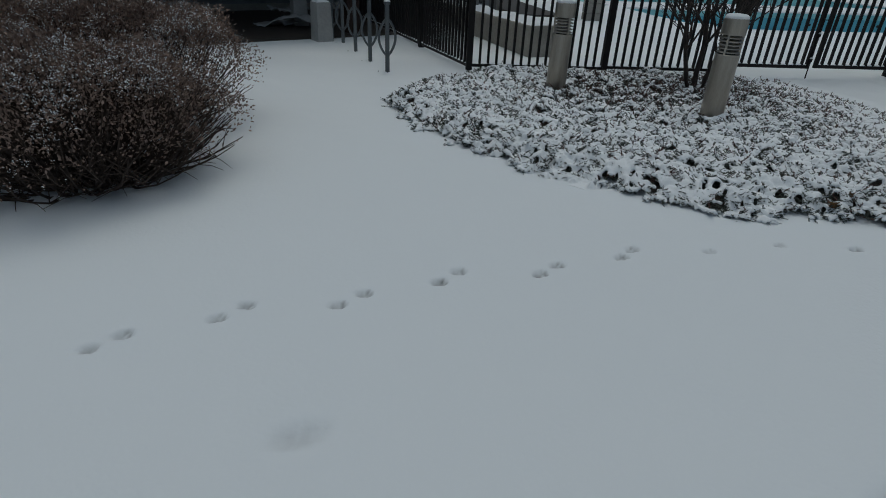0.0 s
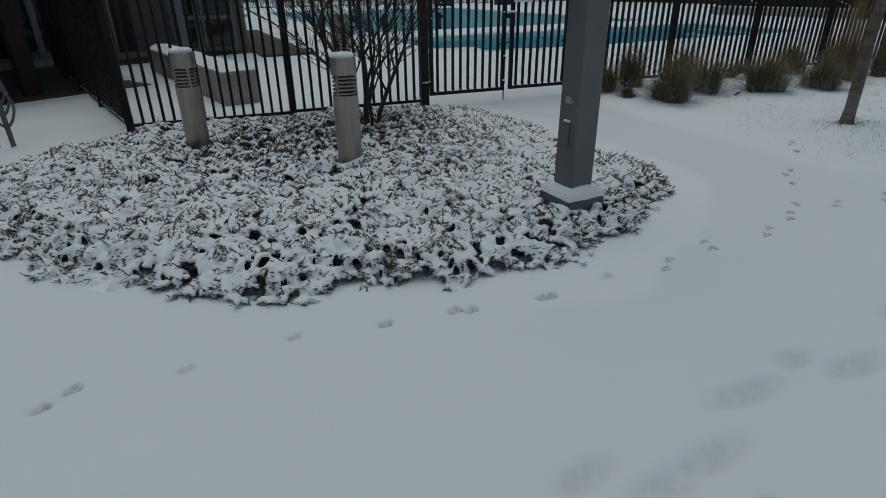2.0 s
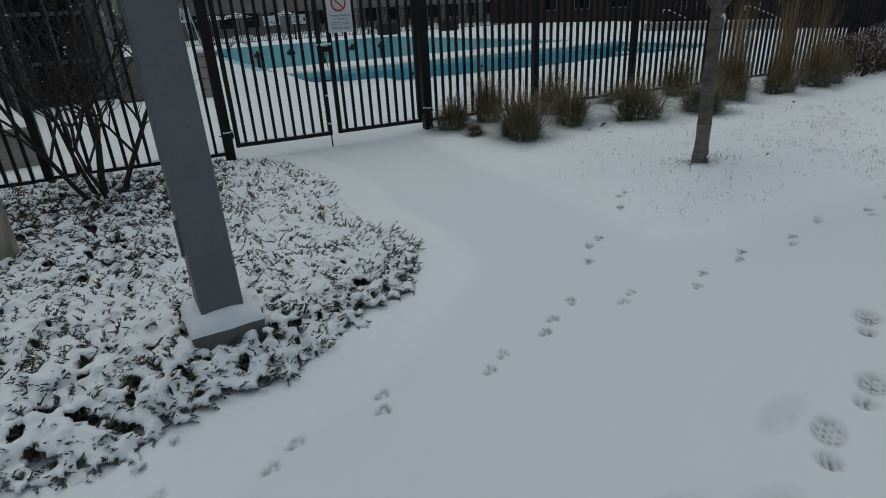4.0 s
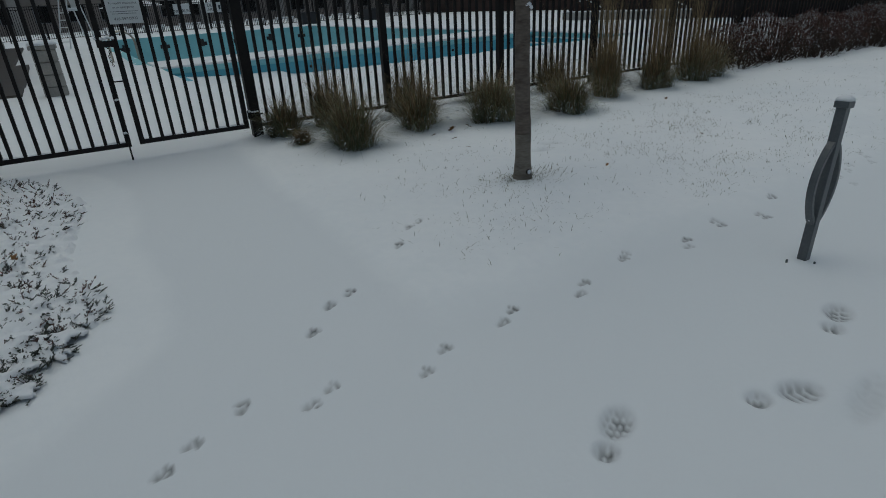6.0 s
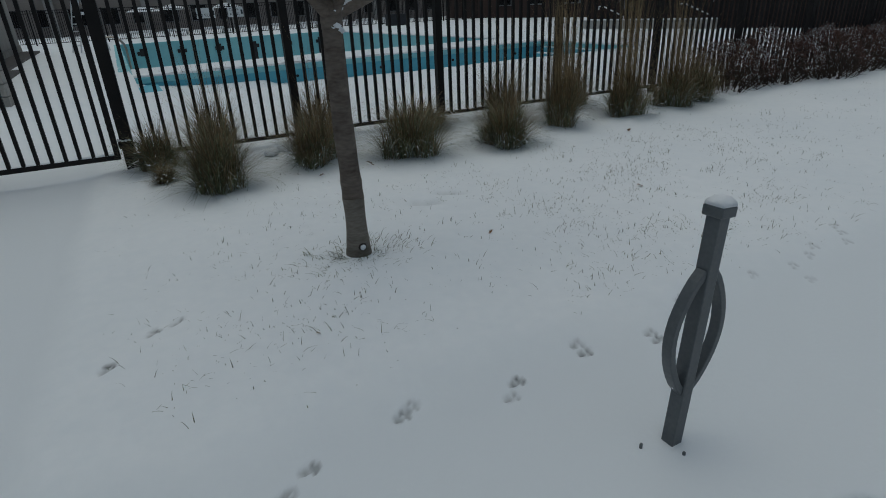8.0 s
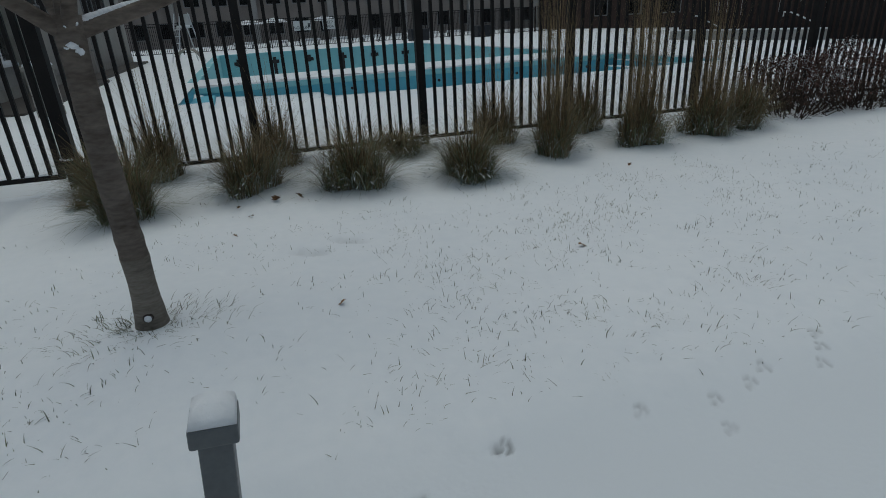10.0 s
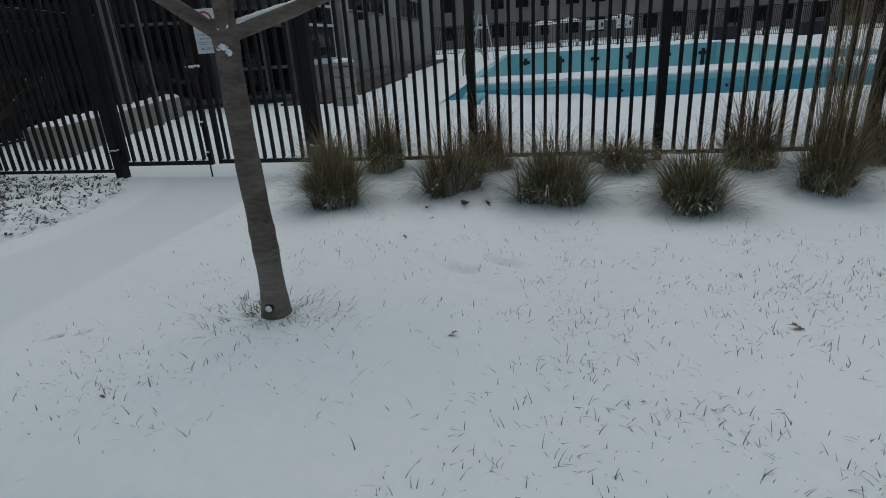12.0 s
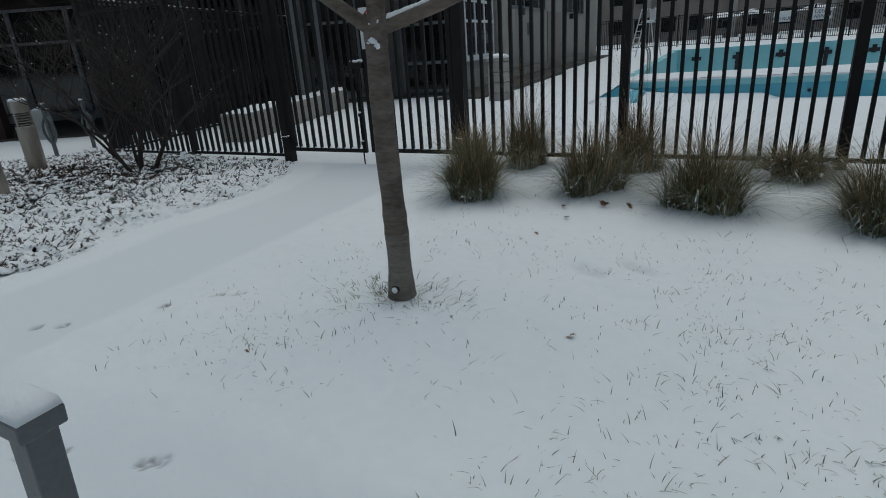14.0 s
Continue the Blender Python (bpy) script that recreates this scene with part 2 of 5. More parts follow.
BLUE_BLACK = varied("dark_plastic", (0.015, 0.018, 0.022), (0.03, 0.033, 0.04), 5, 50, 0.5, 0, 0.05, 80, 0.001)

GLASS = material("window_glass", 0.06, 0.0, 0.6)
GLASS.node_tree.nodes["Principled BSDF"].inputs["Base Color"].default_value = (0.012, 0.014, 0.016, 1)
GLASS.node_tree.nodes["Principled BSDF"].inputs["Transmission Weight"].default_value = 0.35

# ground snow: the mesh's own values darken prints, as slush and painted-in shade
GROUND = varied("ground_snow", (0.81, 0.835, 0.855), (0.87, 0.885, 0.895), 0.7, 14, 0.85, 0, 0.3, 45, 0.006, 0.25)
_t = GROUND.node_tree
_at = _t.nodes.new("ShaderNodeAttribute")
_at.attribute_name = "slush_shade"
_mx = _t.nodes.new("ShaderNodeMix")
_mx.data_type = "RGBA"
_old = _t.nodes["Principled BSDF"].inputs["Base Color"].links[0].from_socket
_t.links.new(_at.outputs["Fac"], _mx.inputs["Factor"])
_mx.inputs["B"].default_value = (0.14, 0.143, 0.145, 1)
# thin, damp snow over paving is greyer than the deep snow on soil and turf
_pa = _t.nodes.new("ShaderNodeAttribute")
_pa.attribute_name = "paved"
_pm = _t.nodes.new("ShaderNodeMix")
_pm.data_type = "RGBA"
_t.links.new(_pa.outputs["Fac"], _pm.inputs["Factor"])
_t.links.new(_old, _pm.inputs["A"])
_pm.inputs["B"].default_value = (0.765, 0.79, 0.812, 1)
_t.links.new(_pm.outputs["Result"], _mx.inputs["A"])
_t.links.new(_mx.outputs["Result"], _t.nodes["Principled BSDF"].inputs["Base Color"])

# ---- plan ----
FENCE_Y = 8.432
BED = [(0.45, 6.39), (0.62, 5.88), (0.93, 5.42), (1.2, 4.86), (1.5, 4.43), (1.86, 4.1), (2.18, 3.79), (2.57, 3.58), (2.92, 3.42), (3.28, 3.5), (3.6, 3.5),
       (3.85, 3.2), (4.22, 3.24), (4.75, 3.18), (5.05, 3.42), (5.45, 3.58), (5.86, 3.86), (6.42, 4.35), (6.45, 4.8), (6.3, 5.6), (6.38, 7.0), (6.1, 7.8), (5.7, 8.3), (1.75, 8.3),
       (1.5, 7.85), (0.99, 7.48), (0.56, 6.8)]
WALL_O, WALL_A = Vector((-2.0, 16.0)), radians(29.4)
WALL_U, WALL_N = Vector((math.cos(WALL_A), math.sin(WALL_A))), Vector((math.sin(WALL_A), -math.cos(WALL_A)))


def bed_depth(x, y):
    """Metres inside the planted bed (negative outside)."""
    x, y = np.asarray(x, float), np.asarray(y, float)
    d = np.full(x.shape, 1e9)
    inside = np.zeros(x.shape, bool)
    for (ax, ay), (bx, by) in zip(BED, BED[1:] + BED[:1]):
        vx, vy = bx - ax, by - ay
        t = np.clip(((x - ax) * vx + (y - ay) * vy) / (vx * vx + vy * vy), 0, 1)
        d = np.minimum(d, np.hypot(x - ax - t * vx, y - ay - t * vy))
        cross = (ay > y) != (by > y)
        inside ^= cross & (x < (bx - ax) * (y - ay) / ((by - ay) if by != ay else 1e-9) + ax)
    return np.where(inside, d, -d)


def shelter(x, y):
    """1 where the canopy keeps the snow off."""
    rx, ry = x - WALL_O.x, y - WALL_O.y
    s, n = rx * WALL_U.x + ry * WALL_U.y, rx * WALL_N.x + ry * WALL_N.y
    edge = np.where(s < 1.8, 4.85, 1.25) + 0.5 * vnoise(x, y, 0.9, 5) + 0.2 * vnoise(x, y, 0.25, 6)
    return ramp(0.25, -0.1, n - edge)


def soil(x, y):
    """1 on the lawn and on the soil round the bed, 0 on the paved path."""
    edge = 0.09 * vnoise(x, y, 0.7, 8) + 0.02 * vnoise(x, y, 0.12, 9)
    lawn = ramp(7.74, 7.96, x + edge) * ramp(3.4, 3.9, y + edge)
    rim = 0.7 * ramp(-0.46, -0.30, bed_depth(x, y) + edge) * ramp(3.6, 5.0, x)
    return np.maximum(lawn, rim)


def ground_base(x, y):
    x, y = np.asarray(x, float), np.asarray(y, float)
    z = (0.020 * fbm(x, y, 1.6, 1, 3) + 0.006 * fbm(x, y, 0.3, 2, 2)) * (1 - 0.85 * ramp(11, 13.5, y))
    edge = 0.12 * vnoise(x, y, 0.7, 8)
    lawn = ramp(7.7, 8.0, x + edge) * ramp(3.5, 3.8, y + edge)
    z = z + lawn * (0.045 + 0.016 * fbm(x, y, 0.16, 3, 3) + 0.02 * fbm(x, y, 0.5, 14, 2))
    z = z + 0.05 * ramp(6.6, 8.2, y) * ramp(8.0, 8.8, x) * ramp(9.6, 8.7, y)
    z = z + 0.03 * ramp(10, 13, y)
    z = z + 0.075 * np.exp(-(np.hypot(x - 9.463, y - 4.87) / 0.55) ** 2)
    z = z - 0.06 * shelter(x, y)
    return z


def gz(x, y):
    return float(ground_base(np.array([x]), np.array([y]))[0])


# ---- ground: one sheet of snow with the trails pressed into it ----
def pool_map(px, py):
    return 8.35 + px - 0.038 * py, 14.0 + py + 0.1 * px


def axis(*runs):
    out = []
    for a, b, s in runs:
        out.extend(np.arange(a, b - s * 0.3, s))
    out.append(runs[-1][1])
    return np.array(out)


GX = axis((-400, -100, 100), (-100, -20, 20), (-20, -3, 0.5), (-3, -1.2, 0.06), (-1.2, 12.6, 0.0165), (12.6, 17, 0.06), (17, 22.85, 0.5), (22.85, 40, 0.6), (40, 100, 20), (100, 400, 100))
GY = axis((-400, -100, 100), (-100, -20, 20), (-20, 0.4, 0.6), (0.4, 1.9, 0.03), (1.9, 4.7, 0.0165), (4.7, 8.7, 0.035), (8.7, 14, 0.12), (14, 19.6, 0.4), (19.6, 22.3, 0.3), (22.3, 46, 0.6), (46, 60, 2), (60, 100, 10), (100, 400, 100))
GX[np.argmin(abs(GX - 8.35))] = 8.35
XX, YY = np.meshgrid(GX, GY)
ZZ = ground_base(XX, YY)
SL = np.zeros_like(ZZ)


def press(cx, cy, ang, length, width, depth, slush_shade=0.0, lip=0.15, power=3.0, tread=0.0):
    """Press one oval into the sheet; ang in radians, with a low lip pushed up round it."""
    r = length + 0.05
    i0, i1 = np.searchsorted(GX, (cx - r, cx + r))
    j0, j1 = np.searchsorted(GY, (cy - r, cy + r))
    if i1 <= i0 or j1 <= j0:
        return
    x, y = XX[j0:j1, i0:i1] - cx, YY[j0:j1, i0:i1] - cy
    u = (x * math.cos(ang) + y * math.sin(ang)) / (length / 2)
    v = (-x * math.sin(ang) + y * math.cos(ang)) / (width / 2)
    q = np.maximum(np.sqrt(u * u + v * v) + 0.12 * vnoise(x + cx, y + cy, 0.03, 9), 0)
    hole = np.exp(-q ** power)
    rim = np.exp(-((q - 1.25) / 0.22) ** 2)
    z = -depth * hole + lip * depth * rim
    # darkens the pressed bottom: wet slush plus the dent's shade put into colour
    s = slush_shade * np.exp(-(q * 1.1) ** 4) * (0.6 + 0.8 * (vnoise(x + cx, y + cy, 0.02, 4) + 0.3))
    if tread:
        bars = (np.sin(u * 15.0 + 0.8 * np.sin(v * 3)) > 0.1) * hole
        z += tread * bars
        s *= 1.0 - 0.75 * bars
    ZZ[j0:j1, i0:i1] += z
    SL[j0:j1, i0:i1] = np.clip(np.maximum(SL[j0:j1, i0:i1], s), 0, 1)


def paw(x, y, ang, depth=0.034, slush_shade=0.6, k0=1.0):
    press(x - 0.012 * math.cos(ang), y - 0.012 * math.sin(ang), ang, 0.062 * k0, 0.05 * k0, depth, slush_shade * 0.8, lip=0.0, power=4)
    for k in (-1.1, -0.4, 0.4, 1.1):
        press(x + 0.03 * math.cos(ang + k * 0.75), y + 0.03 * math.sin(ang + k * 0.75), ang, 0.028, 0.02, depth * 0.6, slush_shade, lip=0.0)
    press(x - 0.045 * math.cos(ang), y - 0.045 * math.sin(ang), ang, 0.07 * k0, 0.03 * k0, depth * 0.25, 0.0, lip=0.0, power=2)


TRAIL_A = [(-0.68, 2.21), (-0.58, 2.3), (-0.22, 2.41), (-0.11, 2.51), (0.31, 2.5), (0.43, 2.6), (0.81, 2.7), (0.92, 2.8), (1.36, 2.77), (1.48, 2.86),
           (1.88, 2.95), (1.98, 3.04), (2.44, 3.01), (2.95, 3.1), (3.41, 3.04), (3.8, 3.02), (3.88, 2.99), (4.31, 2.96), (4.37, 2.96), (4.8, 3.03)]
TRAIL_B = [(5.19, 2.97), (5.3, 3.06), (5.67, 3.08), (5.7, 3.18), (6.21, 3.12), (6.33, 3.2), (6.62, 3.27), (6.73, 3.36), (7.18, 3.32), (7.285, 3.38),
           (7.67, 3.25), (7.82, 3.35), (8.17, 3.38), (8.28, 3.45), (8.68, 3.38), (8.78, 3.46), (9.17, 3.54), (9.22, 3.57), (9.67, 3.49), (9.6, 3.42),
           (10.06, 3.58), (10.06, 3.52), (10.44, 3.5), (10.43, 3.44), (10.78, 3.62)]
TRAIL_C = [(6.94, 3.47), (7.36, 3.84), (7.52, 4.04), (7.66, 4.11), (8.13, 4.43), (8.32, 4.66), (8.43, 4.72)]
for k, (x, y) in enumerate(TRAIL_A + TRAIL_B):
    faint = 0.5 if k in (12, 13, 19) else 1.0
    late = k >= len(TRAIL_A)
    paw(x, y, 0.25 + R.uniform(-0.3, 0.3), (0.017 if late else 0.028) * faint, R.uniform(0.6, 1.0) * faint, 0.8 if late else 1.0)
for x, y in ((11.34, 3.62), (11.66, 3.59), (11.6, 3.45), (11.85, 3.62), (11.96, 3.67), (12.22, 3.62), (12.3, 3.7), (12.36, 3.78)):
    paw(x, y, 0.4 + R.uniform(-0.4, 0.4), 0.012, 0.4, 0.6)
for x, y in TRAIL_C:
    paw(x, y, 0.9 + R.uniform(-0.3, 0.3), 0.022, 1.0, 0.85)


def boot(heel, toe, fresh=1.0):
    """A boot print: heel and sole, each with its tread."""
    hx, hy = heel
    tx, ty = toe
    a = math.atan2(ty - hy, tx - hx)
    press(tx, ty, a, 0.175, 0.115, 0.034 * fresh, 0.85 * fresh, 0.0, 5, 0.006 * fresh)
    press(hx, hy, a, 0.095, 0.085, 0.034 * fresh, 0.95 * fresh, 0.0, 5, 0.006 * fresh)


for heel, toe in (((9.36, 2.47), (9.52, 2.53)), ((8.64, 2.37), (8.81, 2.31)), ((10.08, 2.46), (10.23, 2.44)), ((7.0, 2.06), (7.15, 2.16)),
                  ((7.97, 2.5), (8.11, 2.58)), ((7.43, 2.19), (7.58, 2.25)), ((4.13, 1.33), (4.26, 1.42))):
    boot(heel, toe)
# older prints, snowed over
for x, y, a, ln in ((2.21, 1.33, 0.28, 0.35), (2.48, 1.49, 0.18, 0.22), (2.75, 1.38, 0.15, 0.4), (3.36, 1.66, 0.17, 0.42), (3.8, 1.81, 0.12, 0.3), (4.02, 1.66, 0.11, 0.32), (4.3, 1.7, 0.11, 0.4), (4.71, 1.92, 0.0, 0.42),
                    (5.1, 2.02, 0.0, 0.22), (5.33, 1.88, 0.04, 0.4), (6.03, 2.11, 0.06, 0.34), (6.28, 2.13, 0.14, 0.44), (6.65, 2.02, 0.03, 0.3), (0.24, 1.71, 0.25, 0.22), (7.1, 2.3, 0.2, 0.35),
                    (9.0, 2.15, 0.2, 0.4), (9.7, 2.2, 0.2, 0.45), (10.28, 5.68, -0.6, 0.28), (10.55, 5.78, -0.6, 0.28)):
    # 0.2 puts shade into the colour, as these shallow dents show too little
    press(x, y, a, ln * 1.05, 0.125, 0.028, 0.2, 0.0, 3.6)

SX, SY = XX.copy(), YY.copy()
_r = ramp(9.0, 14.0, YY)
SX = SX - 0.038 * (np.clip(YY, 9, 60) - 14.0) * _r
SY = SY + 0.1 * (np.clip(XX, -3, 30) - 8.35) * _r
nx, ny = len(GX), len(GY)
_i, _j = np.meshgrid(np.arange(nx - 1), np.arange(ny - 1))
_cx, _cy = (GX[:-1] + GX[1:]) / 2, (GY[:-1] + GY[1:]) / 2
_hole = (_cx[None, :] > 8.35) & (_cx[None, :] < 22.85) & (_cy[:, None] > 14.0) & (_cy[:, None] < 46.0) & ~((_cy[:, None] > 19.6) & (_cy[:, None] < 22.3))
_keep = ~_hole
_a = (_j * nx + _i)[_keep]
_F = np.stack([_a, _a + 1, _a + nx + 1, _a + nx], 1)


def mesh_np(name, V, F, smooth=False):
    """A mesh of quads from arrays."""
    me = bpy.data.meshes.new(name)
    V, F = np.asarray(V, np.float32).reshape(-1, 3), np.asarray(F, np.int32)
    n, k = F.shape
    me.vertices.add(len(V))
    me.vertices.foreach_set("co", V.ravel())
    me.loops.add(n * k)
    me.loops.foreach_set("vertex_index", F.ravel())
    me.polygons.add(n)
    me.polygons.foreach_set("loop_start", np.arange(0, n * k, k, dtype=np.int32))
    if smooth:
        me.polygons.foreach_set("use_smooth", np.ones(n, bool))
    me.update(calc_edges=True)
    me.validate()
    return me


me = mesh_np("ground", np.stack([SX, SY, ZZ], -1), _F, True)
at = me.attributes.new("slush_shade", "FLOAT", "POINT")
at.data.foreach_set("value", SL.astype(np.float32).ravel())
at = me.attributes.new("paved", "FLOAT", "POINT")
PV = (1 - soil(XX, YY)) * ramp(9.6, 8.6, YY) * ramp(16.5, 14.0, XX) * ramp(0.3, 0.0, shelter(XX, YY))
at.data.foreach_set("value", PV.astype(np.float32).ravel())
ground = part("ground", me, GROUND)
tagged(ground, "snow-covered yard with dog tracks and boot prints", "ground", "", "structure")

# bare paving kept dry by the canopy
sp = Soup()
for s0, s1, n1 in ((-16.0, 1.6, 4.7), (1.6, 6.2, 1.1)):
    q = [WALL_O + WALL_U * s + WALL_N * n for s, n in ((s0, -0.5), (s1, -0.5), (s1, n1), (s0, n1))]
    sp.add([(p.x, p.y, z) for z in (-0.3, -0.012) for p in q], [(3, 2, 1, 0), (4, 5, 6, 7), (0, 1, 5, 4), (1, 2, 6, 5), (2, 3, 7, 6), (3, 0, 4, 7)])
solid("pavement", sp, WET_PAVING, "dark wet paving kept bare under the canopy", "pavement", "structure")


# ---- pool ----
def pq(px, py, z):
    x, y = pool_map(px, py)
    return (x, y, z)


def pool_block(sp, x0, x1, y0, y1, z0, z1):
    c = [(x0, y0), (x1, y0), (x1, y1), (x0, y1)]
    sp.add([pq(a, b, z) for z in (z0, z1) for a, b in c], [(3, 2, 1, 0), (4, 5, 6, 7), (0, 1, 5, 4), (1, 2, 6, 5), (2, 3, 7, 6), (3, 0, 4, 7)])


pool = thing("swimming_pool", "drained outdoor swimming pool with turquoise painted walls and snow inside", "pool", kind="structure")
sp = Soup()
pool_block(sp, -0.35, 0.0, -0.3, 5.6, -0.8, 0.024)
pool_block(sp, 0.0, 14.5, -0.35, 0.0, -1.2, 0.024)
pool_block(sp, 0.0, 0.55, 0.3, 5.5, -0.8, -0.18)
part("near_wall", sp, POOL_DEEP, pool, bevel=0.02)
sp = Soup()
pool_block(sp, -0.37, 0.62, -0.37, 1.5, -0.4, 0.05)
part("snow", sp, SNOW_CAP, pool, "snow drifted over the pool corner", bevel=0.04)
sp = Soup()
pool_block(sp, 0.0, 14.5, 5.6, 8.3, -2.6, -0.1)
part("dividing_wall", sp, POOL_DEEP, pool, "blue painted wall between the two basins")
sp = Soup()
pool_block(sp, -0.05, 14.5, 5.55, 8.35, -0.14, 0.024)
part("coping", sp, POOL_PAINT, pool, bevel=0.03)
sp = Soup()
pool_block(sp, 0.0, 14.45, 5.57, 8.33, 0.0, 0.07)
part("snow", sp, SNOW_CAP, pool, bevel=0.03)
sp = Soup()
pool_block(sp, -0.35, 0.0, 8.3, 32.0, -2.6, 0.024)
part("side_wall", sp, POOL_PAINT, pool)
sp = Soup()
pool_block(sp, 14.5, 14.85, 8.3, 32.0, -2.6, 0.024)
part("side_wall", sp, POOL_PAINT, pool)
sp = Soup()
pool_block(sp, 14.5, 14.85, -0.35, 5.55, -1.2, 0.024)
part("side_wall", sp, POOL_PAINT, pool)
sp = Soup()
pool_block(sp, 14.46, 15.1, -0.4, 32.0, 0.012, 0.085)
part("snow", sp, SNOW_CAP, pool, "snow along the pool edge", bevel=0.03)
sp = Soup()
pool_block(sp, -0.35, 14.85, 32.0, 32.4, -2.6, 0.024)
part("end_wall", sp, POOL_PAINT, pool, "turquoise end wall with black lane targets")
for k in range(4):
    sp = Soup()
    pool_block(sp, 13.1 + 0.4 * k, 14.9, 0.2, 5.4, -0.95, -0.75 + 0.19 * k)
    part("step", sp, POOL_DEEP, pool)
    sp = Soup()
    pool_block(sp, 13.16 + 0.4 * k, 13.46 + 0.4 * k, 0.25, 5.35, -0.75 + 0.19 * k, -0.72 + 0.19 * k)
    part("snow", sp, SNOW_CAP, pool)
for k in range(6):
    sp = Soup()
    cx = 1.2 + 2.5 * k
    pool_block(sp, cx - 0.12, cx + 0.12, 31.95, 32.0, -0.8 if k % 2 == 0 else -1.6, -0.32)
    pool_block(sp, cx - 0.3, cx + 0.3, 31.94, 32.0, -0.74, -0.5)
    part("lane_target", sp, POOL_BLACK, pool, "black lane target painted on the wall")
for k in range(5):
    sp = Soup()
    c = Vector(pq(1.6 + 2.9 * k, 5.58, -0.34))
    sp.tube([c, c + Vector((0, -0.03, 0))], [0.045, 0.045], 12)
    part("inlet", sp, POOL_BLACK, pool)
# snow lying in both basins and on the wall between
GA, GB = np.meshgrid(np.linspace(0.0, 14.5, 90), np.linspace(0.0, 5.62, 40))
_x, _y = pool_map(GA, GB)
_f = -0.28 - 0.14 * ramp(0, 3.2, GA) - 0.13 * ramp(3.4, 3.9, GA) - 0.12 * ramp(4, 12, GA) + 0.1 * ramp(0.4, 0.0, GA) + 0.05 * fbm(GA, GB, 1.5, 12, 3) + 0.05 * ramp(5.0, 5.6, GB)
_a = (np.arange(39)[:, None] * 90 + np.arange(89)[None, :]).ravel()
part("basin_snow", mesh_np("basin_snow", np.stack([_x, _y, _f], -1), np.stack([_a, _a + 1, _a + 91, _a + 90], 1), True), SNOW, pool)
GA, GB = np.meshgrid(np.linspace(0.0, 14.5, 60), np.linspace(8.3, 32.0, 40))
_x, _y = pool_map(GA, GB)
_f = -2.1 + 0.08 * fbm(GA, GB, 2.5, 13, 3)
_a = (np.arange(39)[:, None] * 60 + np.arange(59)[None, :]).ravel()
part("basin_snow", mesh_np("basin_snow", np.stack([_x, _y, _f], -1), np.stack([_a, _a + 1, _a + 61, _a + 60], 1), True), SNOW, pool)


# ---- buildings ----
def wall_box(sp, s0, s1, n0, n1, z0, z1):
    q = [WALL_O + WALL_U * s + WALL_N * n for s, n in ((s0, n0), (s0, n1), (s1, n1), (s1, n0))]
    sp.add([(p.x, p.y, z) for z in (z0, z1) for p in q], [(3, 2, 1, 0), (4, 5, 6, 7), (0, 1, 5, 4), (1, 2, 6, 5), (2, 3, 7, 6), (3, 0, 4, 7)])


house = thing("building", "dark-clad low building with a deep canopy and glazed ground floor", "building")
sp = Soup()
wall_box(sp, -16, 5.2, -0.6, -0.2, -0.2, 5.5)
part("wall", sp, DARK_CLAD, house)
sp = Soup()
wall_box(sp, -16, 1.7, -0.2, 4.9, 3.3, 3.85)
part("canopy", sp, SOFFIT, house, "dark canopy")
sp = Soup()
wall_box(sp, -16, 1.75, -0.2, 5.0, 3.85, 3.93)
part("snow", sp, SNOW_CAP, house)
sp = Soup()
wall_box(sp, -16, 5.0, -0.2, -0.05, -0.1, 0.14)
part("plinth", sp, CONCRETE, house)
for k in range(10):
    w = part("window", Soup(), MULLION, house)
    s0 = -14.0 + 1.7 * k
    sp = Soup()
    for a, b, c, d in ((s0, s0 + 0.07, 0.14, 3.2), (s0 + 1.63, s0 + 1.7, 0.14, 3.2), (s0, s0 + 1.7, 0.14, 0.22), (s0, s0 + 1.7, 2.2, 2.28), (s0, s0 + 1.7, 3.12, 3.2)):
        wall_box(sp, a, b, -0.2, -0.08, c, d)
    w.data = sp.mesh("window")
    w.data.materials.append(MULLION)
    sp = Soup()
    wall_box(sp, s0 + 0.07, s0 + 1.63, -0.15, -0.13, 0.22, 2.2)
    wall_box(sp, s0 + 0.07, s0 + 1.63, -0.15, -0.13, 2.28, 3.12)
    part("pane", sp, GLASS, w)
for s, n in ((-5.2, 4.3), (-0.3, 4.2)):
    sp = Soup()
    wall_box(sp, s - 0.13, s + 0.13, n - 0.13, n + 0.13, -0.1, 3.3)
    part("column", sp, DARK_CLAD, house, "dark canopy column", bevel=0.015)

# wing by the pool: a short shaded front, then a long side wall with windows and doors
wing = thing("pool_house", "beige panelled pool house with white windows and brown doors", "building")
WING_AT = Matrix.Translation((1.09, 0.265, 0)) @ Matrix.Diagonal((0.9, 0.9, 1, 1))
wing.matrix_basis = WING_AT
A0, A1 = Vector((2.95, 19.6)), Vector((1.3, 46.5))
AD = (A1 - A0).normalized()
AN = Vector((AD.y, -AD.x))


def side_box(sp, s0, s1, n0, n1, z0, z1):
    q = [A0 + AD * s + AN * n for s, n in ((s0, n0), (s1, n0), (s1, n1), (s0, n1))]
    sp.add([(p.x, p.y, z) for z in (z0, z1) for p in q], [(0, 1, 2, 3), (7, 6, 5, 4), (4, 5, 1, 0), (5, 6, 2, 1), (6, 7, 3, 2), (7, 4, 0, 3)])


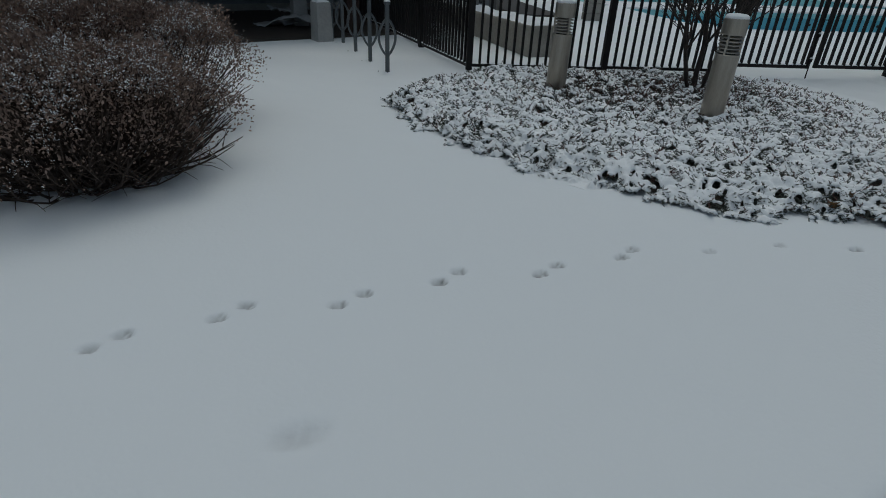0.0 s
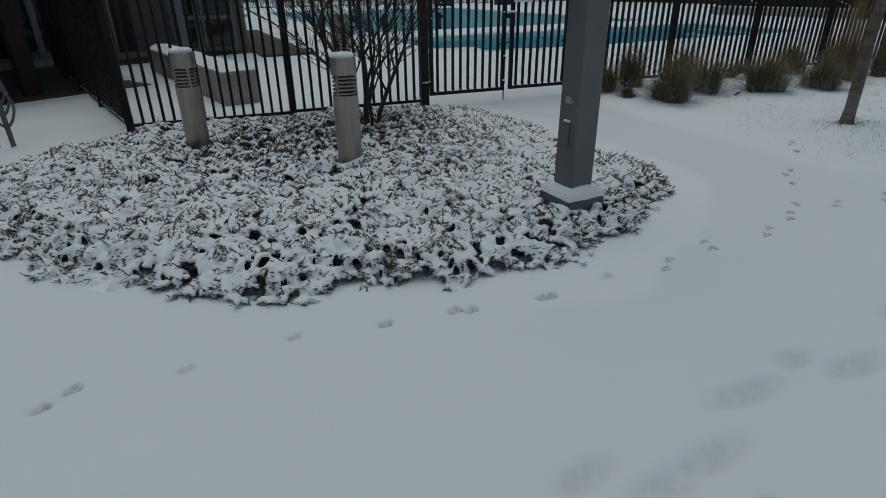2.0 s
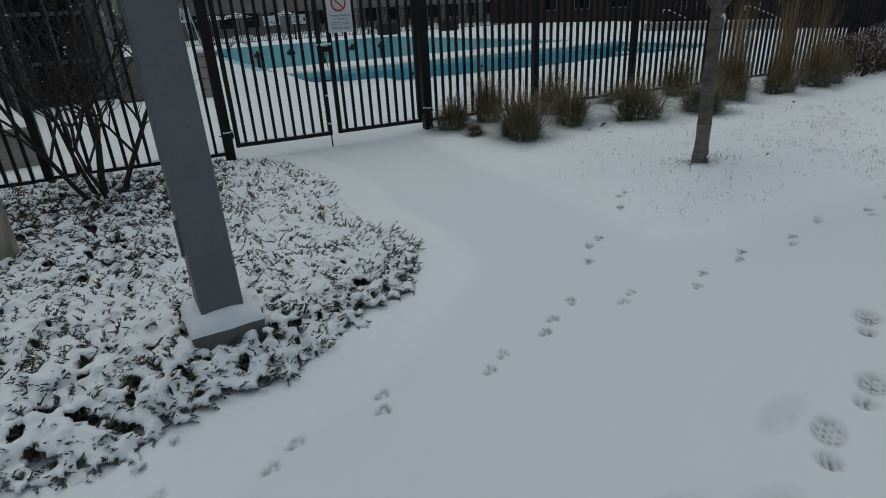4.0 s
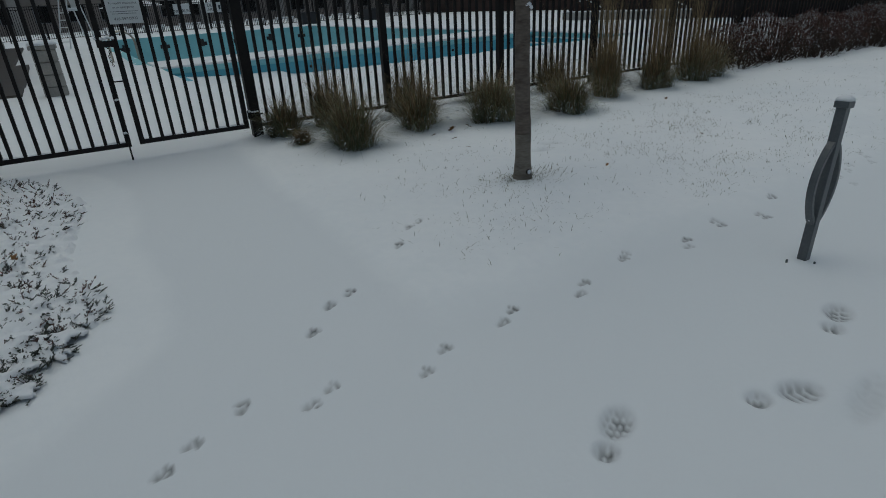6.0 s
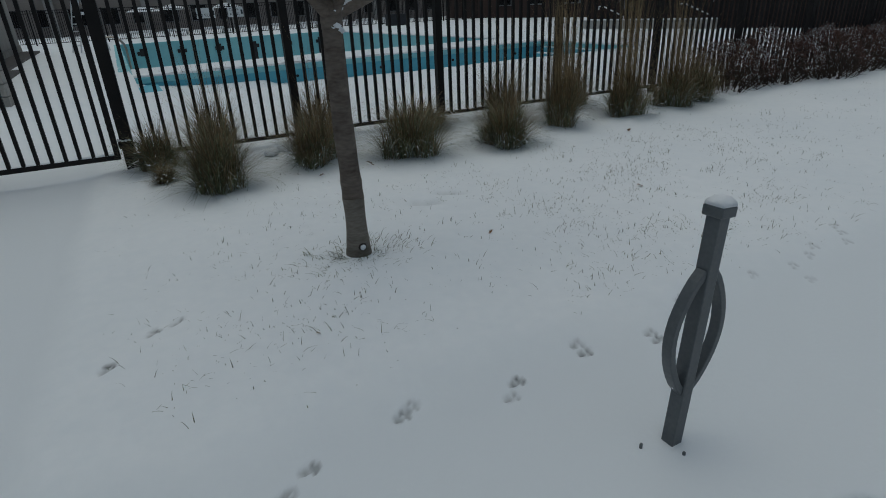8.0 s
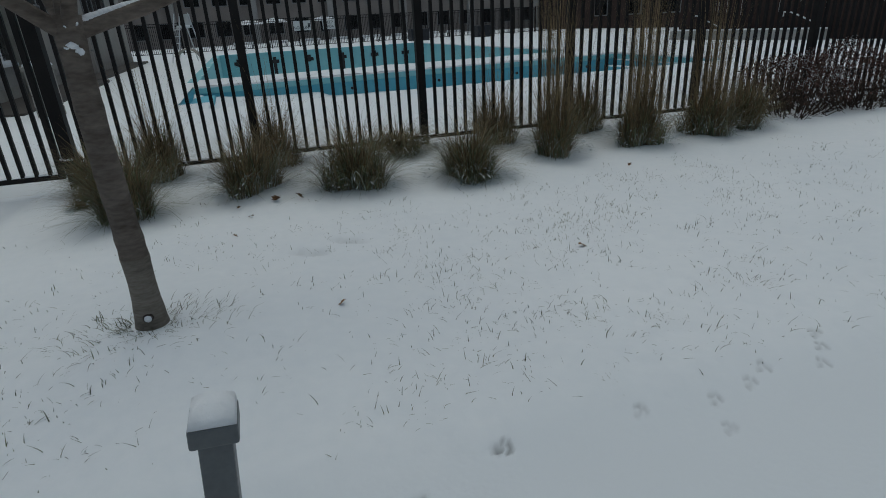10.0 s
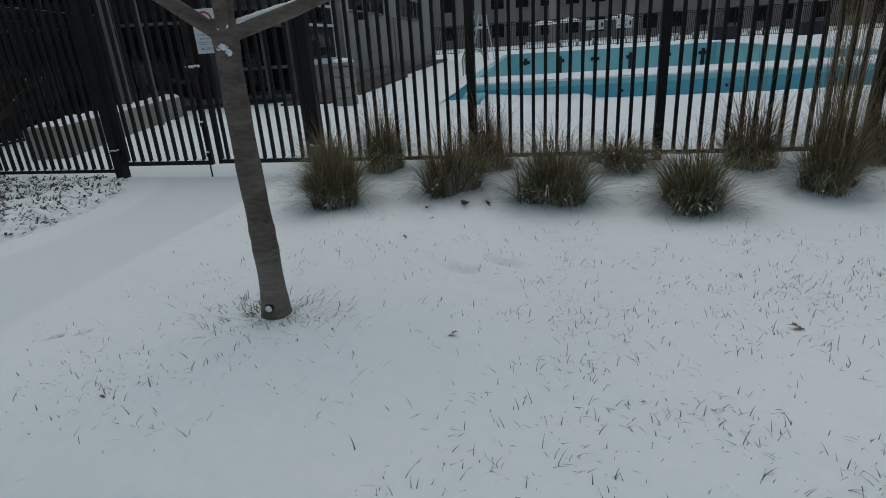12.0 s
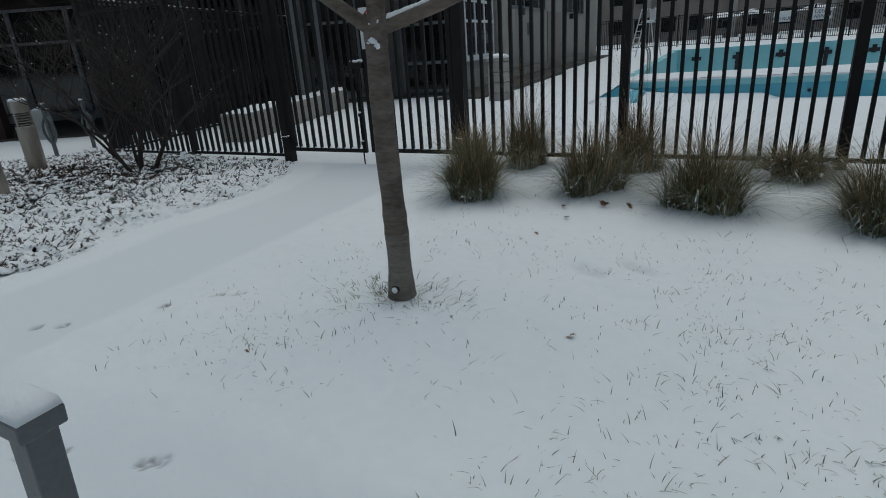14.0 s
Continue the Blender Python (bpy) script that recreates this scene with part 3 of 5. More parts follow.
def side_part(name, mat, label, *boxes, parent=None, bevel=0.0):
    sp = Soup()
    for q in boxes:
        side_box(sp, *q)
    return part(name, sp, mat, parent or wing, label, bevel=bevel)


def side_window(s0, s1, zs, bars, mat, n=0.06):
    """A framed window on the side wall: rails at heights zs, upright bars between."""
    boxes = [(s, s + 0.09, 0.0, n, zs[0], zs[-1]) for s in np.linspace(s0, s1 - 0.09, bars)]
    boxes += [(s0, s1, 0.0, n + 0.004, z - 0.04, z + 0.04) for z in zs]
    w = side_part("window", mat, "framed window", *boxes)
    side_part("pane", GLASS, "", (s0 + 0.02, s1 - 0.02, 0.004, 0.03, zs[0], zs[-1]), parent=w)


sp = Soup()
sp.box((1.3, 19.9, 2.4), (3.2, 0.7, 5.0))
part("wall", sp, TAUPE, wing)
sp = Soup()
sp.box((1.3, 18.6, 3.45), (3.3, 2.0, 0.5))
part("canopy", sp, SOFFIT, wing, "dark overhanging roof edge")
sp = Soup()
sp.box((1.75, 19.53, 1.3), (1.7, 0.03, 2.4))
w = part("glazed_door", sp, GLASS, wing, "grey framed glazed door")
for c, d in [((x, 19.52, 1.3), (0.09, 0.08, 2.5)) for x in (0.9, 1.75, 2.6)] + [((1.75, 19.515, z), (1.79, 0.08, 0.09)) for z in (0.12, 0.92, 2.0, 2.5)]:
    sp = Soup()
    sp.box(c, d)
    part("frame_bar", sp, MULLION, w)
side_part("side_wall", PALE_WALL, "beige panelled side wall", (0, 28, -0.5, 0, -0.2, 5.0))
side_part("plinth", CONCRETE, "concrete plinth", (0, 27.9, 0.004, 0.05, -0.2, 0.36))
side_window(0.5, 3.4, (1.0, 2.0, 2.56, 3.4), 4, WHITE_FRAME)
side_part("sill", WHITE_FRAME, "white window sill", (0.4, 3.5, 0.0, 0.12, 0.88, 0.955))
side_part("pilaster", CONCRETE, "grey concrete pilaster", (3.7, 4.7, 0.0, 0.3, -0.1, 4.6), bevel=0.01)
for k in range(5):
    side_part("panel", PALE_WALL, "", (5.1 + 1.3 * k, 6.37 + 1.3 * k, 0.0, 0.03, 0.4, 2.46), bevel=0.006)
side_window(5.1, 11.5, (2.54, 3.5), 6, MULLION)
for s0 in (12.0, 13.6):
    d = side_part("door", BRICK_FAR, "brown painted steel door", (s0, s0 + 1.4, 0.0, 0.06, 0.0, 2.5), bevel=0.01)
    side_part("handle", MULLION, "", (s0 + 1.2, s0 + 1.3, 0.06, 0.13, 1.0, 1.06), parent=d)
for k in range(8):
    side_part("panel", PALE_WALL, "", (15.6 + 1.5 * k, 17.07 + 1.5 * k, 0.0, 0.03, 0.4, 2.46), bevel=0.006)
side_window(15.6, 22.0, (2.54, 3.5), 6, MULLION)
for s0 in (6.8, 17.5):
    side_part("wall_lamp", BLUE_BLACK, "dark wall lamp", (s0, s0 + 0.3, 0.03, 0.25, 2.25, 2.5))
side_part("notice", SIGN_INK, "small dark notice", (8.2, 8.5, 0.03, 0.045, 1.55, 2.0))
sp = Soup()
side_box(sp, -2.2, 9.0, 0.05, 1.5, -0.3, 0.078)
side_box(sp, 9.0, 27.5, 0.05, 1.0, -0.3, 0.08)
solid("pavement_strip", sp, WET_PAVING, "bare damp paving along the pool house wall", "pavement", "structure").matrix_basis = WING_AT
# steel posts rising behind the seat wall
for x, y, w in ((2.3, 12.62, 0.15), (2.6, 13.1, 0.08)):
    sp = Soup()
    sp.box((x, y, 2.0), (w, w, 4.2), 0.3)
    solid("steel_post", sp, GREY_PAINT, "tall square grey steel post behind the seat wall", "post", group="steel posts", bevel=0.006)
# entrance pier with a stone base
pier = thing("stone_pedestal", "short square cast stone pedestal with a snow-topped cap", "pier", at=(5.85, 15.6, 0))
for k in range(4):
    sp = Soup()
    sp.box((0, 0, -0.02 + 0.235 * (k + 0.5)), (0.40, 0.40, 0.225), R.uniform(-0.01, 0.01))
    part("stone", sp, STONE, pier, bevel=0.012)
sp = Soup()
sp.box((0, 0, 0.965), (0.47, 0.47, 0.08))
part("cap", sp, STONE, pier, bevel=0.015)
sp = Soup()
sp.lathe([(0.26, 0), (0.25, 0.04), (0.18, 0.08), (0.05, 0.1)], (0, 0, 1.003), 16)
part("snow", sp, SNOW_CAP, pier, smooth=True)

# distant flats behind the pool
flats = thing("apartment_building", "brown and grey apartment building far behind the pool", "building")
sp = Soup()
sp.box((18, 88, 7), (90, 8, 14.5))
part("wall", sp, BRICK_FAR, flats)
sp = Soup()
sp.box((18, 88, 14.4), (91, 8.6, 0.5))
part("roof", sp, SOFFIT, flats)
for k in range(26):
    for fl in range(3):
        x = -24 + 3.3 * k
        sp = Soup()
        sp.box((x, 83.95, 2.0 + 3.6 * fl), (1.9, 0.14, 1.9))
        sp2 = Soup()
        sp2.box((x, 83.9, 2.0 + 3.6 * fl), (1.7, 0.12, 1.7))
        w = part("window", sp, MULLION, flats)
        part("pane", sp2, GLASS, w)
for k in range(9):
    sp = Soup()
    sp.box((-20 + 9.9 * k, 83.6, 6.5), (0.9, 0.9, 13.5))
    part("pier", sp, FACADE, flats)
# dark house past the eastern end
east = thing("neighbour_building", "dark brick building beyond the east fence", "building")
sp = Soup()
sp.box((47, 30, 4.5), (6, 80, 9.5))
part("wall", sp, DARK_CLAD, east)
for k in range(12):
    sp = Soup()
    sp.box((43.95, -4 + 5.5 * k, 2.2), (0.14, 2.4, 2.0))
    w = part("window", sp, MULLION, east)
    sp = Soup()
    sp.box((43.9, -4 + 5.5 * k, 2.2), (0.1, 2.2, 1.8))
    part("pane", sp, GLASS, w)
# low wall and tall dark screen along the eastern deck
EA, EB = Vector((29.4, 26.5)), Vector((33.2, 7.6))
ED = (EB - EA).normalized()
EN = Vector((ED.y, -ED.x))
sp = Soup()
for a, b in ((0.0, 6.6), (6.62, 7.2)):
    q = [EA + ED * a, EA + ED * b, EA + ED * b - EN * -0.3, EA + ED * a - EN * -0.3]
    sp.add([(p.x, p.y, z) for z in (-0.2, 0.46) for p in q], [(3, 2, 1, 0), (4, 5, 6, 7), (0, 1, 5, 4), (1, 2, 6, 5), (2, 3, 7, 6), (3, 0, 4, 7)])
solid("low_wall", sp, PALE_CONCRETE, "pale low wall along the pool deck", "wall", "structure", bevel=0.02)
sp = Soup()
q = [EA + EN * 0.02, EA + ED * 7.18 + EN * 0.02, EA + ED * 7.18 + EN * 0.28, EA + EN * 0.28]
sp.add([(p.x, p.y, z) for z in (0.462, 0.52) for p in q], [(3, 2, 1, 0), (4, 5, 6, 7), (0, 1, 5, 4), (1, 2, 6, 5), (2, 3, 7, 6), (3, 0, 4, 7)])
solid("snow_ridge", sp, SNOW_CAP, "snow lying along the top of the low wall", "snow", "stuff", bevel=0.03)
screen = thing("screen_fence", "tall dark slatted screen fence with snow caught in its joints", "fence")
sp = Soup()
sp.box((0, 0, 1.6), (0.125, 0.03, 3.3))
SLAT = sp.mesh("slat")
SLAT.materials.append(DARK_CLAD)
sp = Soup()
sp.box((0, 0, 0), (0.022, 0.012, 1.0))
STREAK = sp.mesh("snow")
STREAK.materials.append(SNOW_CAP)
ea = math.atan2(ED.y, ED.x)
for k in range(136):
    p = EA + ED * (0.142 * k) + EN * -0.5
    ob = new("slat", SLAT)
    ob.parent = screen
    ob.matrix_basis = pose(p.x, p.y, 0, 0, 0, math.degrees(ea))
    if R.uniform(0, 1) < 0.4:
        c = p + ED * 0.071
        z0, ln = R.uniform(0.9, 2.0), R.uniform(0.5, 1.4)
        st_ = new("snow", STREAK)
        st_.parent = screen
        st_.matrix_basis = pose(c.x, c.y, z0 + ln / 2, 0, 0, math.degrees(ea)) @ Matrix.Diagonal((1, 1, ln, 1))
sp = Soup()
c = (EA + EB) / 2 + EN * -0.56
sp.box((c.x, c.y, 1.6), ((EB - EA).length + 0.4, 0.05, 3.2), ea)
part("backing", sp, DARK_CLAD, screen)
for a in (1.2, 5.6):
    hr = thing("handrail", "bent pale tubular handrail rising from the low wall", "handrail", "handrails")
    p0, p1, p2 = EA + ED * (a + 1.2), EA + ED * a, EA + ED * (a - 0.3)
    sp = Soup()
    sp.tube([(p0.x, p0.y, 0.4), (p0.x, p0.y, 0.62), (p1.x, p1.y, 1.1), (p2.x, p2.y, 1.12), (p2.x, p2.y, 0.95)], [0.028] * 5, 8)
    part("rail", sp, WHITE_TUBE, hr, smooth=True)

# ---- fence of black steel pickets ----
FENCE_H = 2.45


def box_mesh(name, size, mat, bev=0.0):
    sp = Soup()
    sp.box((0, 0, 0), size)
    m = sp.mesh(name)
    m.materials.append(mat)
    return m


def at_child(name, me, parent, loc, rz=0.0, label=""):
    ob = new(name, me)
    ob.parent = parent
    ob.matrix_basis = pose(loc[0], loc[1], loc[2], 0, 0, rz)
    if label:
        tagged(ob, label)
    return ob


PICKET = box_mesh("picket", (0.033, 0.033, FENCE_H - 0.15), BLACK_STEEL)
POST = box_mesh("post", (0.085, 0.085, FENCE_H + 0.1), BLACK_STEEL)
GATE_POST = box_mesh("gate_post", (0.115, 0.115, FENCE_H + 0.15), BLACK_STEEL)
PICKET_CLOT = Soup()
PICKET_CLOT.lump((0, 0, 0), (0.022, 0.022, 0.016), R, 0.2)
PICKET_CLOT = PICKET_CLOT.mesh("snow_clot", True)
PICKET_CLOT.materials.append(SNOW_CAP)


def snow_strip(length, width, height, seed):
    """Uneven snow along the top of a rail, centred on its own start, along x."""
    n = max(int(length / 0.03), 4)
    xs = np.linspace(0, length, n)
    h = height * np.clip(0.75 + 1.4 * fbm(xs, xs * 0 + seed, 0.12, seed, 3), 0.15, 2)
    sp = Soup()
    for i, x in enumerate(xs):
        w = width / 2
        sp.v += [(x, -w, 0), (x, -w * 0.75, h[i] * 0.8), (x, w * 0.3, h[i]), (x, w, 0)]
    for i in range(n - 1):
        for k in range(3):
            sp.f.append((i * 4 + k, (i + 1) * 4 + k, (i + 1) * 4 + k + 1, i * 4 + k + 1))
    return sp


def fence_panel(name, p0, p1, z0, n, gate=False, post=POST, label=None, group="fence panels"):
    """One panel from p0 to p1 (the post stands at p0), its bottom rail z0 above the ground."""
    p0, p1 = Vector(p0), Vector(p1)
    d = p1 - p0
    ln, a = d.length, math.degrees(math.atan2(d.y, d.x))
    g = thing(name, label or "tall black steel picket fence panel with snow on its bottom rail", "gate" if gate else "fence", group, at=(p0.x, p0.y, 0), rz=a)
    if post is not None:
        at_child("post", post, g, (0, 0, (FENCE_H + 0.1) / 2 - 0.05))
    x0, x1 = (0.02, ln - 0.02) if gate else (0.033, ln - 0.033)
    rail = 0.05 if gate else 0.042
    for z, nm in ((z0 + rail / 2, "bottom_rail"), (FENCE_H - 0.25, "top_rail"), (FENCE_H - 0.04, "top_rail")):
        sp = Soup()
        sp.box(((x0 + x1) / 2, 0, z), (x1 - x0, 0.038, rail))
        part(nm, sp, BLACK_STEEL, g, bevel=0.003)
    if gate:
        for x in (x0 + 0.025, x1 - 0.025):
            sp = Soup()
            sp.box((x, 0, (z0 + FENCE_H) / 2), (0.052, 0.052, FENCE_H - z0))
            part("stile", sp, BLACK_STEEL, g, bevel=0.003)
    st = (x1 - x0) / (n + 1)
    zc = z0 + rail + (FENCE_H - 0.15) / 2 - 0.02
    for k in range(n):
        at_child("picket", PICKET, g, (x0 + st * (k + 1), 0, zc), 0)
    sp = snow_strip(x1 - x0 - 0.02, 0.034, 0.016, int(p0.x * 37 + p0.y * 11) % 97)
    s = part("snow", sp, SNOW_CAP, g, smooth=True)
    s.matrix_basis = pose(x0 + 0.01, 0, z0 + rail - 0.001)
    sp = snow_strip(x1 - x0 - 0.02, 0.034, 0.02, int(p0.x * 17 + p0.y * 7) % 97)
    s = part("snow", sp, SNOW_CAP, g, smooth=True)
    s.matrix_basis = pose(x0 + 0.01, 0, FENCE_H - 0.02)
    return g


FX = [1.69, 3.675, 5.564]
fence_panel("fence", (FX[0], FENCE_Y), (FX[1], FENCE_Y), 0.05, 15)
fence_panel("fence", (FX[1], FENCE_Y), (FX[2], FENCE_Y), 0.065, 14)
MID = 6.885
gate_a = fence_panel("gate", (FX[2] + 0.07, FENCE_Y), (MID - 0.01, FENCE_Y), 0.145, 9, True, None, "black steel gate leaf with a drop bolt, closed", "gate leaves")
gate_b = fence_panel("gate", (MID + 0.035, FENCE_Y), (8.214 - 0.07, FENCE_Y), 0.155, 9, True, None, "black steel gate leaf with a white sign, closed", "gate leaves")
for x in (FX[2], 8.214):
    p = thing("gate_post", "square black steel gate post with hinges", "post", "gate posts", at=(x, FENCE_Y, 0))
    at_child("shaft", GATE_POST, p, (0, 0, (FENCE_H + 0.15) / 2 - 0.05))
    sgn = 1 if x < MID else -1
    for z in (0.31, 2.1):
        sp = Soup()
        sp.tube([(sgn * 0.062, 0, z - 0.05), (sgn * 0.062, 0, z + 0.05)], [0.018, 0.018], 10)
        sp.box((sgn * 0.02, -0.055, z), (0.12, 0.012, 0.04))
        sp.tube([(-sgn * 0.02, -0.065, z + 0.005), (-sgn * 0.085, -0.065, z + 0.005)], [0.008, 0.008], 8)
        hinge = part("hinge", sp, BLACK_STEEL, p)
        sp = Soup()
        for k in range(4):
            sp.lump((sgn * (0.06 - 0.03 * k), -0.05, z + 0.035 + 0.01 * (k == 0)), (0.022, 0.02, 0.013), R)
        part("snow", sp, SNOW_CAP, hinge, smooth=True)
xs = [8.214, 9.98, 11.827] + [11.827 + 1.85 * k for k in range(1, 12)]
for k in range(len(xs) - 1):
    fence_panel("fence", (xs[k], FENCE_Y), (xs[k + 1], FENCE_Y), 0.155 if k == 0 else 0.165, 14, post=None if k == 0 else POST)
wd = Vector((-0.287, 0.958)).normalized()
for k in range(4):
    a, b = Vector((FX[0], FENCE_Y)) + wd * 2.03 * k, Vector((FX[0], FENCE_Y)) + wd * 2.03 * (k + 1)
    fence_panel("fence", a, b, 0.04, 15, post=None if k == 0 else POST)

# latch, chain and drop bolt of the gate
lx = MID - 0.01 - (FX[2] + 0.07)
for z in (0.27, 0.62):
    sp = Soup()
    sp.tube([(lx - 0.045, -0.045, z - 0.02), (lx - 0.045, -0.045, z + 0.02)], [0.02, 0.02], 10)
    part("bolt_collar", sp, BLACK_STEEL, gate_a)
    sp = Soup()
    sp.lump((lx - 0.045, -0.045, z + 0.03), (0.024, 0.024, 0.016), R)
    part("snow", sp, SNOW_CAP, gate_a, smooth=True)
sp = Soup()
sp.tube([(lx - 0.045, -0.045, -0.02), (lx - 0.045, -0.045, 1.0)], [0.009, 0.009], 8)
part("drop_bolt", sp, BLACK_STEEL, gate_a, "long black drop bolt")
sp = Soup()
sp.box((lx + 0.0, -0.05, 1.2), (0.16, 0.05, 0.06))
sp.tube([(lx - 0.06, -0.06, 1.2), (lx - 0.06, -0.06, 1.27)], [0.02, 0.02], 8)
part("latch", sp, BLACK_STEEL, gate_a, "black gate latch")
sp = Soup()
for k in range(5):
    sp.lump((lx - 0.07 + 0.035 * k, -0.055, 1.245 + R.uniform(0, 0.02)), (0.024, 0.024, 0.016), R)
part("snow", sp, SNOW_CAP, gate_a, smooth=True)
sp = Soup()
for k in range(9):
    a = k * math.pi / 2
    c = Vector((lx + 0.01 + 0.008 * math.sin(k), -0.07, 1.17 - 0.022 * k))
    ring = [c + Vector((0.008 * math.cos(t) * math.cos(a), 0.008 * math.cos(t) * math.sin(a), 0.014 * math.sin(t))) for t in np.linspace(0, 2 * math.pi, 7)]
    sp.tube(ring, [0.003] * 7, 4)
part("chain", sp, BLACK_STEEL, gate_a, "short hanging chain")
sp = Soup()
sp.tube([(lx - 0.03, -0.03, 0.83), (lx + 0.07, -0.03, 0.83)], [0.007, 0.007], 8)
part("stop_bar", sp, BLACK_STEEL, gate_a)


def words(name, text, size, material, parent, loc, align="CENTER"):
    cu = bpy.data.curves.new(name, "FONT")
    cu.body, cu.size, cu.align_x, cu.extrude = text, size, align, 0.0006
    tmp = bpy.data.objects.new(name, cu)
    scene.collection.objects.link(tmp)
    m = bpy.data.meshes.new_from_object(tmp.evaluated_get(bpy.context.evaluated_depsgraph_get()))
    bpy.data.objects.remove(tmp)
    m.materials.clear()
    m.materials.append(material)
    ob = new(name, m)
    ob.parent = parent
    ob.matrix_basis = pose(loc[0], loc[1], loc[2], 90, 0, 0)
    return ob


sign = thing("notice_sign", "white notice sign with a red prohibition ring, fixed to the gate", "sign", at=(7.12, FENCE_Y - 0.03, 1.38))
sp = Soup()
sp.box((0, 0, 0.225), (0.31, 0.004, 0.45))
part("plate", sp, SIGN_WHITE, sign, bevel=0.0015)
sp = Soup()
ring = [(0.085 * math.cos(t), -0.004, 0.33 + 0.085 * math.sin(t)) for t in np.linspace(0, 2 * math.pi, 33)]
sp.tube(ring, [0.010] * 33, 6)
sp.tube([(-0.06, -0.004, 0.39), (0.06, -0.004, 0.27)], [0.009, 0.009], 6)
part("prohibition_ring", sp, SIGN_RED, sign, "red ring with a bar")
words("lettering", "To report trespassing", 0.029, SIGN_INK, sign, (0, -0.003, 0.185))
words("lettering", "or an emergency", 0.029, SIGN_INK, sign, (0, -0.003, 0.145))
words("lettering", "416-397-0000", 0.038, SIGN_INK, sign, (0, -0.003, 0.035))
sp = Soup()
sp.box((0, -0.003, 0.115), (0.25, 0.002, 0.004))
sp.box((0, -0.003, 0.095), (0.22, 0.002, 0.004))
part("small_print", sp, SIGN_INK, sign)


# ---- bollard lights ----
def bollard(at, rz):
    b = thing("bollard_light", "brushed stainless bollard light with louvres and snow on top", "bollard", "bollard lights", at=at, rz=rz)
    r = 0.113
    sp = Soup()
    sp.lathe([(r, -0.1), (r, 0.4), (r, 0.72), (r - 0.004, 0.725)], sides=40)
    part("tube", sp, STAINLESS, b, smooth=False)
    b.children[-1].data.polygons.foreach_set("use_smooth", [True] * 120 + [False] * 2)
    sp = Soup()
    sp.lathe([(0.07, 0.72), (0.07, 0.90)], sides=24)
    part("lens", sp, DARK_LENS, b, "dark lamp glass behind the louvres", True)
    for k in range(5):
        sp = Soup()
        z = 0.742 + 0.033 * k
        sp.lathe([(0.072, z + 0.012), (r - 0.006, z - 0.003), (r - 0.004, z + 0.002), (0.074, z + 0.017)], sides=36)
        part("louvre", sp, STAINLESS, b, smooth=True)
    for k in range(3):
        a = k * 2 * math.pi / 3 + 0.5
        sp = Soup()
        sp.box((0.1 * math.cos(a), 0.1 * math.sin(a), 0.81), (0.02, 0.02, 0.19), a)
        part("stay", sp, STAINLESS, b)
    sp = Soup()
    sp.lathe([(r, 0.900), (r, 1.038)], sides=40)
    sp.lathe([(r, 1.038), (r - 0.006, 1.05), (r - 0.03, 1.056)], sides=40)
    part("cap", sp, STAINLESS, b)
    b.children[-1].data.polygons.foreach_set("use_smooth", [True] * 40 + [False] * 84)
    sp = Soup()
    sp.lathe([(r - 0.004, 1.046), (r - 0.01, 1.068), (r - 0.03, 1.082), (0.03, 1.088)], sides=32)
    part("snow", sp, SNOW_CAP, b, smooth=True)
    return b


def foot_snow(x, y, r, z, seed):
    """Uneven snow heaped against a foot in the bed."""
    q = random.Random(seed)
    sp = Soup()
    for k in range(9):
        a = 2 * math.pi * k / 9 + q.uniform(-0.15, 0.15)
        sp.lump((x + (r + 0.015) * math.cos(a), y + (r + 0.015) * math.sin(a), z + q.uniform(-0.03, 0.01)), (q.uniform(0.03, 0.06), q.uniform(0.03, 0.05), q.uniform(0.02, 0.04)), q, 0.3)
    return sp


for x, y, q in ((2.506, 6.79, 1), (3.835, 5.66, 2)):
    ob = solid("snow_heap", foot_snow(x, y, 0.10, 0.08, q), SNOW_CAP, "snow heaped against the foot of the bollard light", "snow", "stuff", True)

bollard((2.506, 6.79, 0.0), 20)
bollard((3.835, 5.66, 0.0), 75)

# ---- lamp post ----
lamp = thing("lamp_post", "square grey painted steel lamp post on a snow-topped base box", "lamp post", at=(5.137, 3.957, 0), rz=7)
sp = Soup()
sp.box((0, 0, 0.03), (0.34, 0.34, 0.33))
part("base_box", sp, GREY_PAINT, lamp, bevel=0.012)
sp = Soup()
h = 0.1
sp.add([(x * w, y * w, z) for z, w in ((0.2, h), (5.2, 0.085)) for x, y in ((-1, -1), (1, -1), (1, 1), (-1, 1))],
       [(3, 2, 1, 0), (4, 5, 6, 7), (0, 1, 5, 4), (1, 2, 6, 5), (2, 3, 7, 6), (3, 0, 4, 7)])
part("shaft", sp, GREY_PAINT, lamp, bevel=0.012)
GA, GB = np.meshgrid(np.linspace(-0.175, 0.175, 30), np.linspace(-0.175, 0.175, 30))
_rim = np.minimum(0.175 - abs(GA), 0.175 - abs(GB))
_hz = 0.193 + 0.042 * np.sqrt(np.clip(_rim / 0.05, 0, 1)) - 0.012 * (_rim < 0.004) + 0.012 * fbm(GA, GB, 0.12, 3, 3) + 0.035 * np.exp(-((np.maximum(abs(GA), abs(GB)) - 0.1) / 0.05) ** 2) * (0.6 + vnoise(GA, GB, 0.15, 4))
_a = (np.arange(29)[:, None] * 30 + np.arange(29)[None, :]).ravel()
part("snow", mesh_np("snow", np.stack([GA, GB, _hz], -1), np.stack([_a, _a + 1, _a + 31, _a + 30], 1), True), SNOW_CAP, lamp)
sp = Soup()
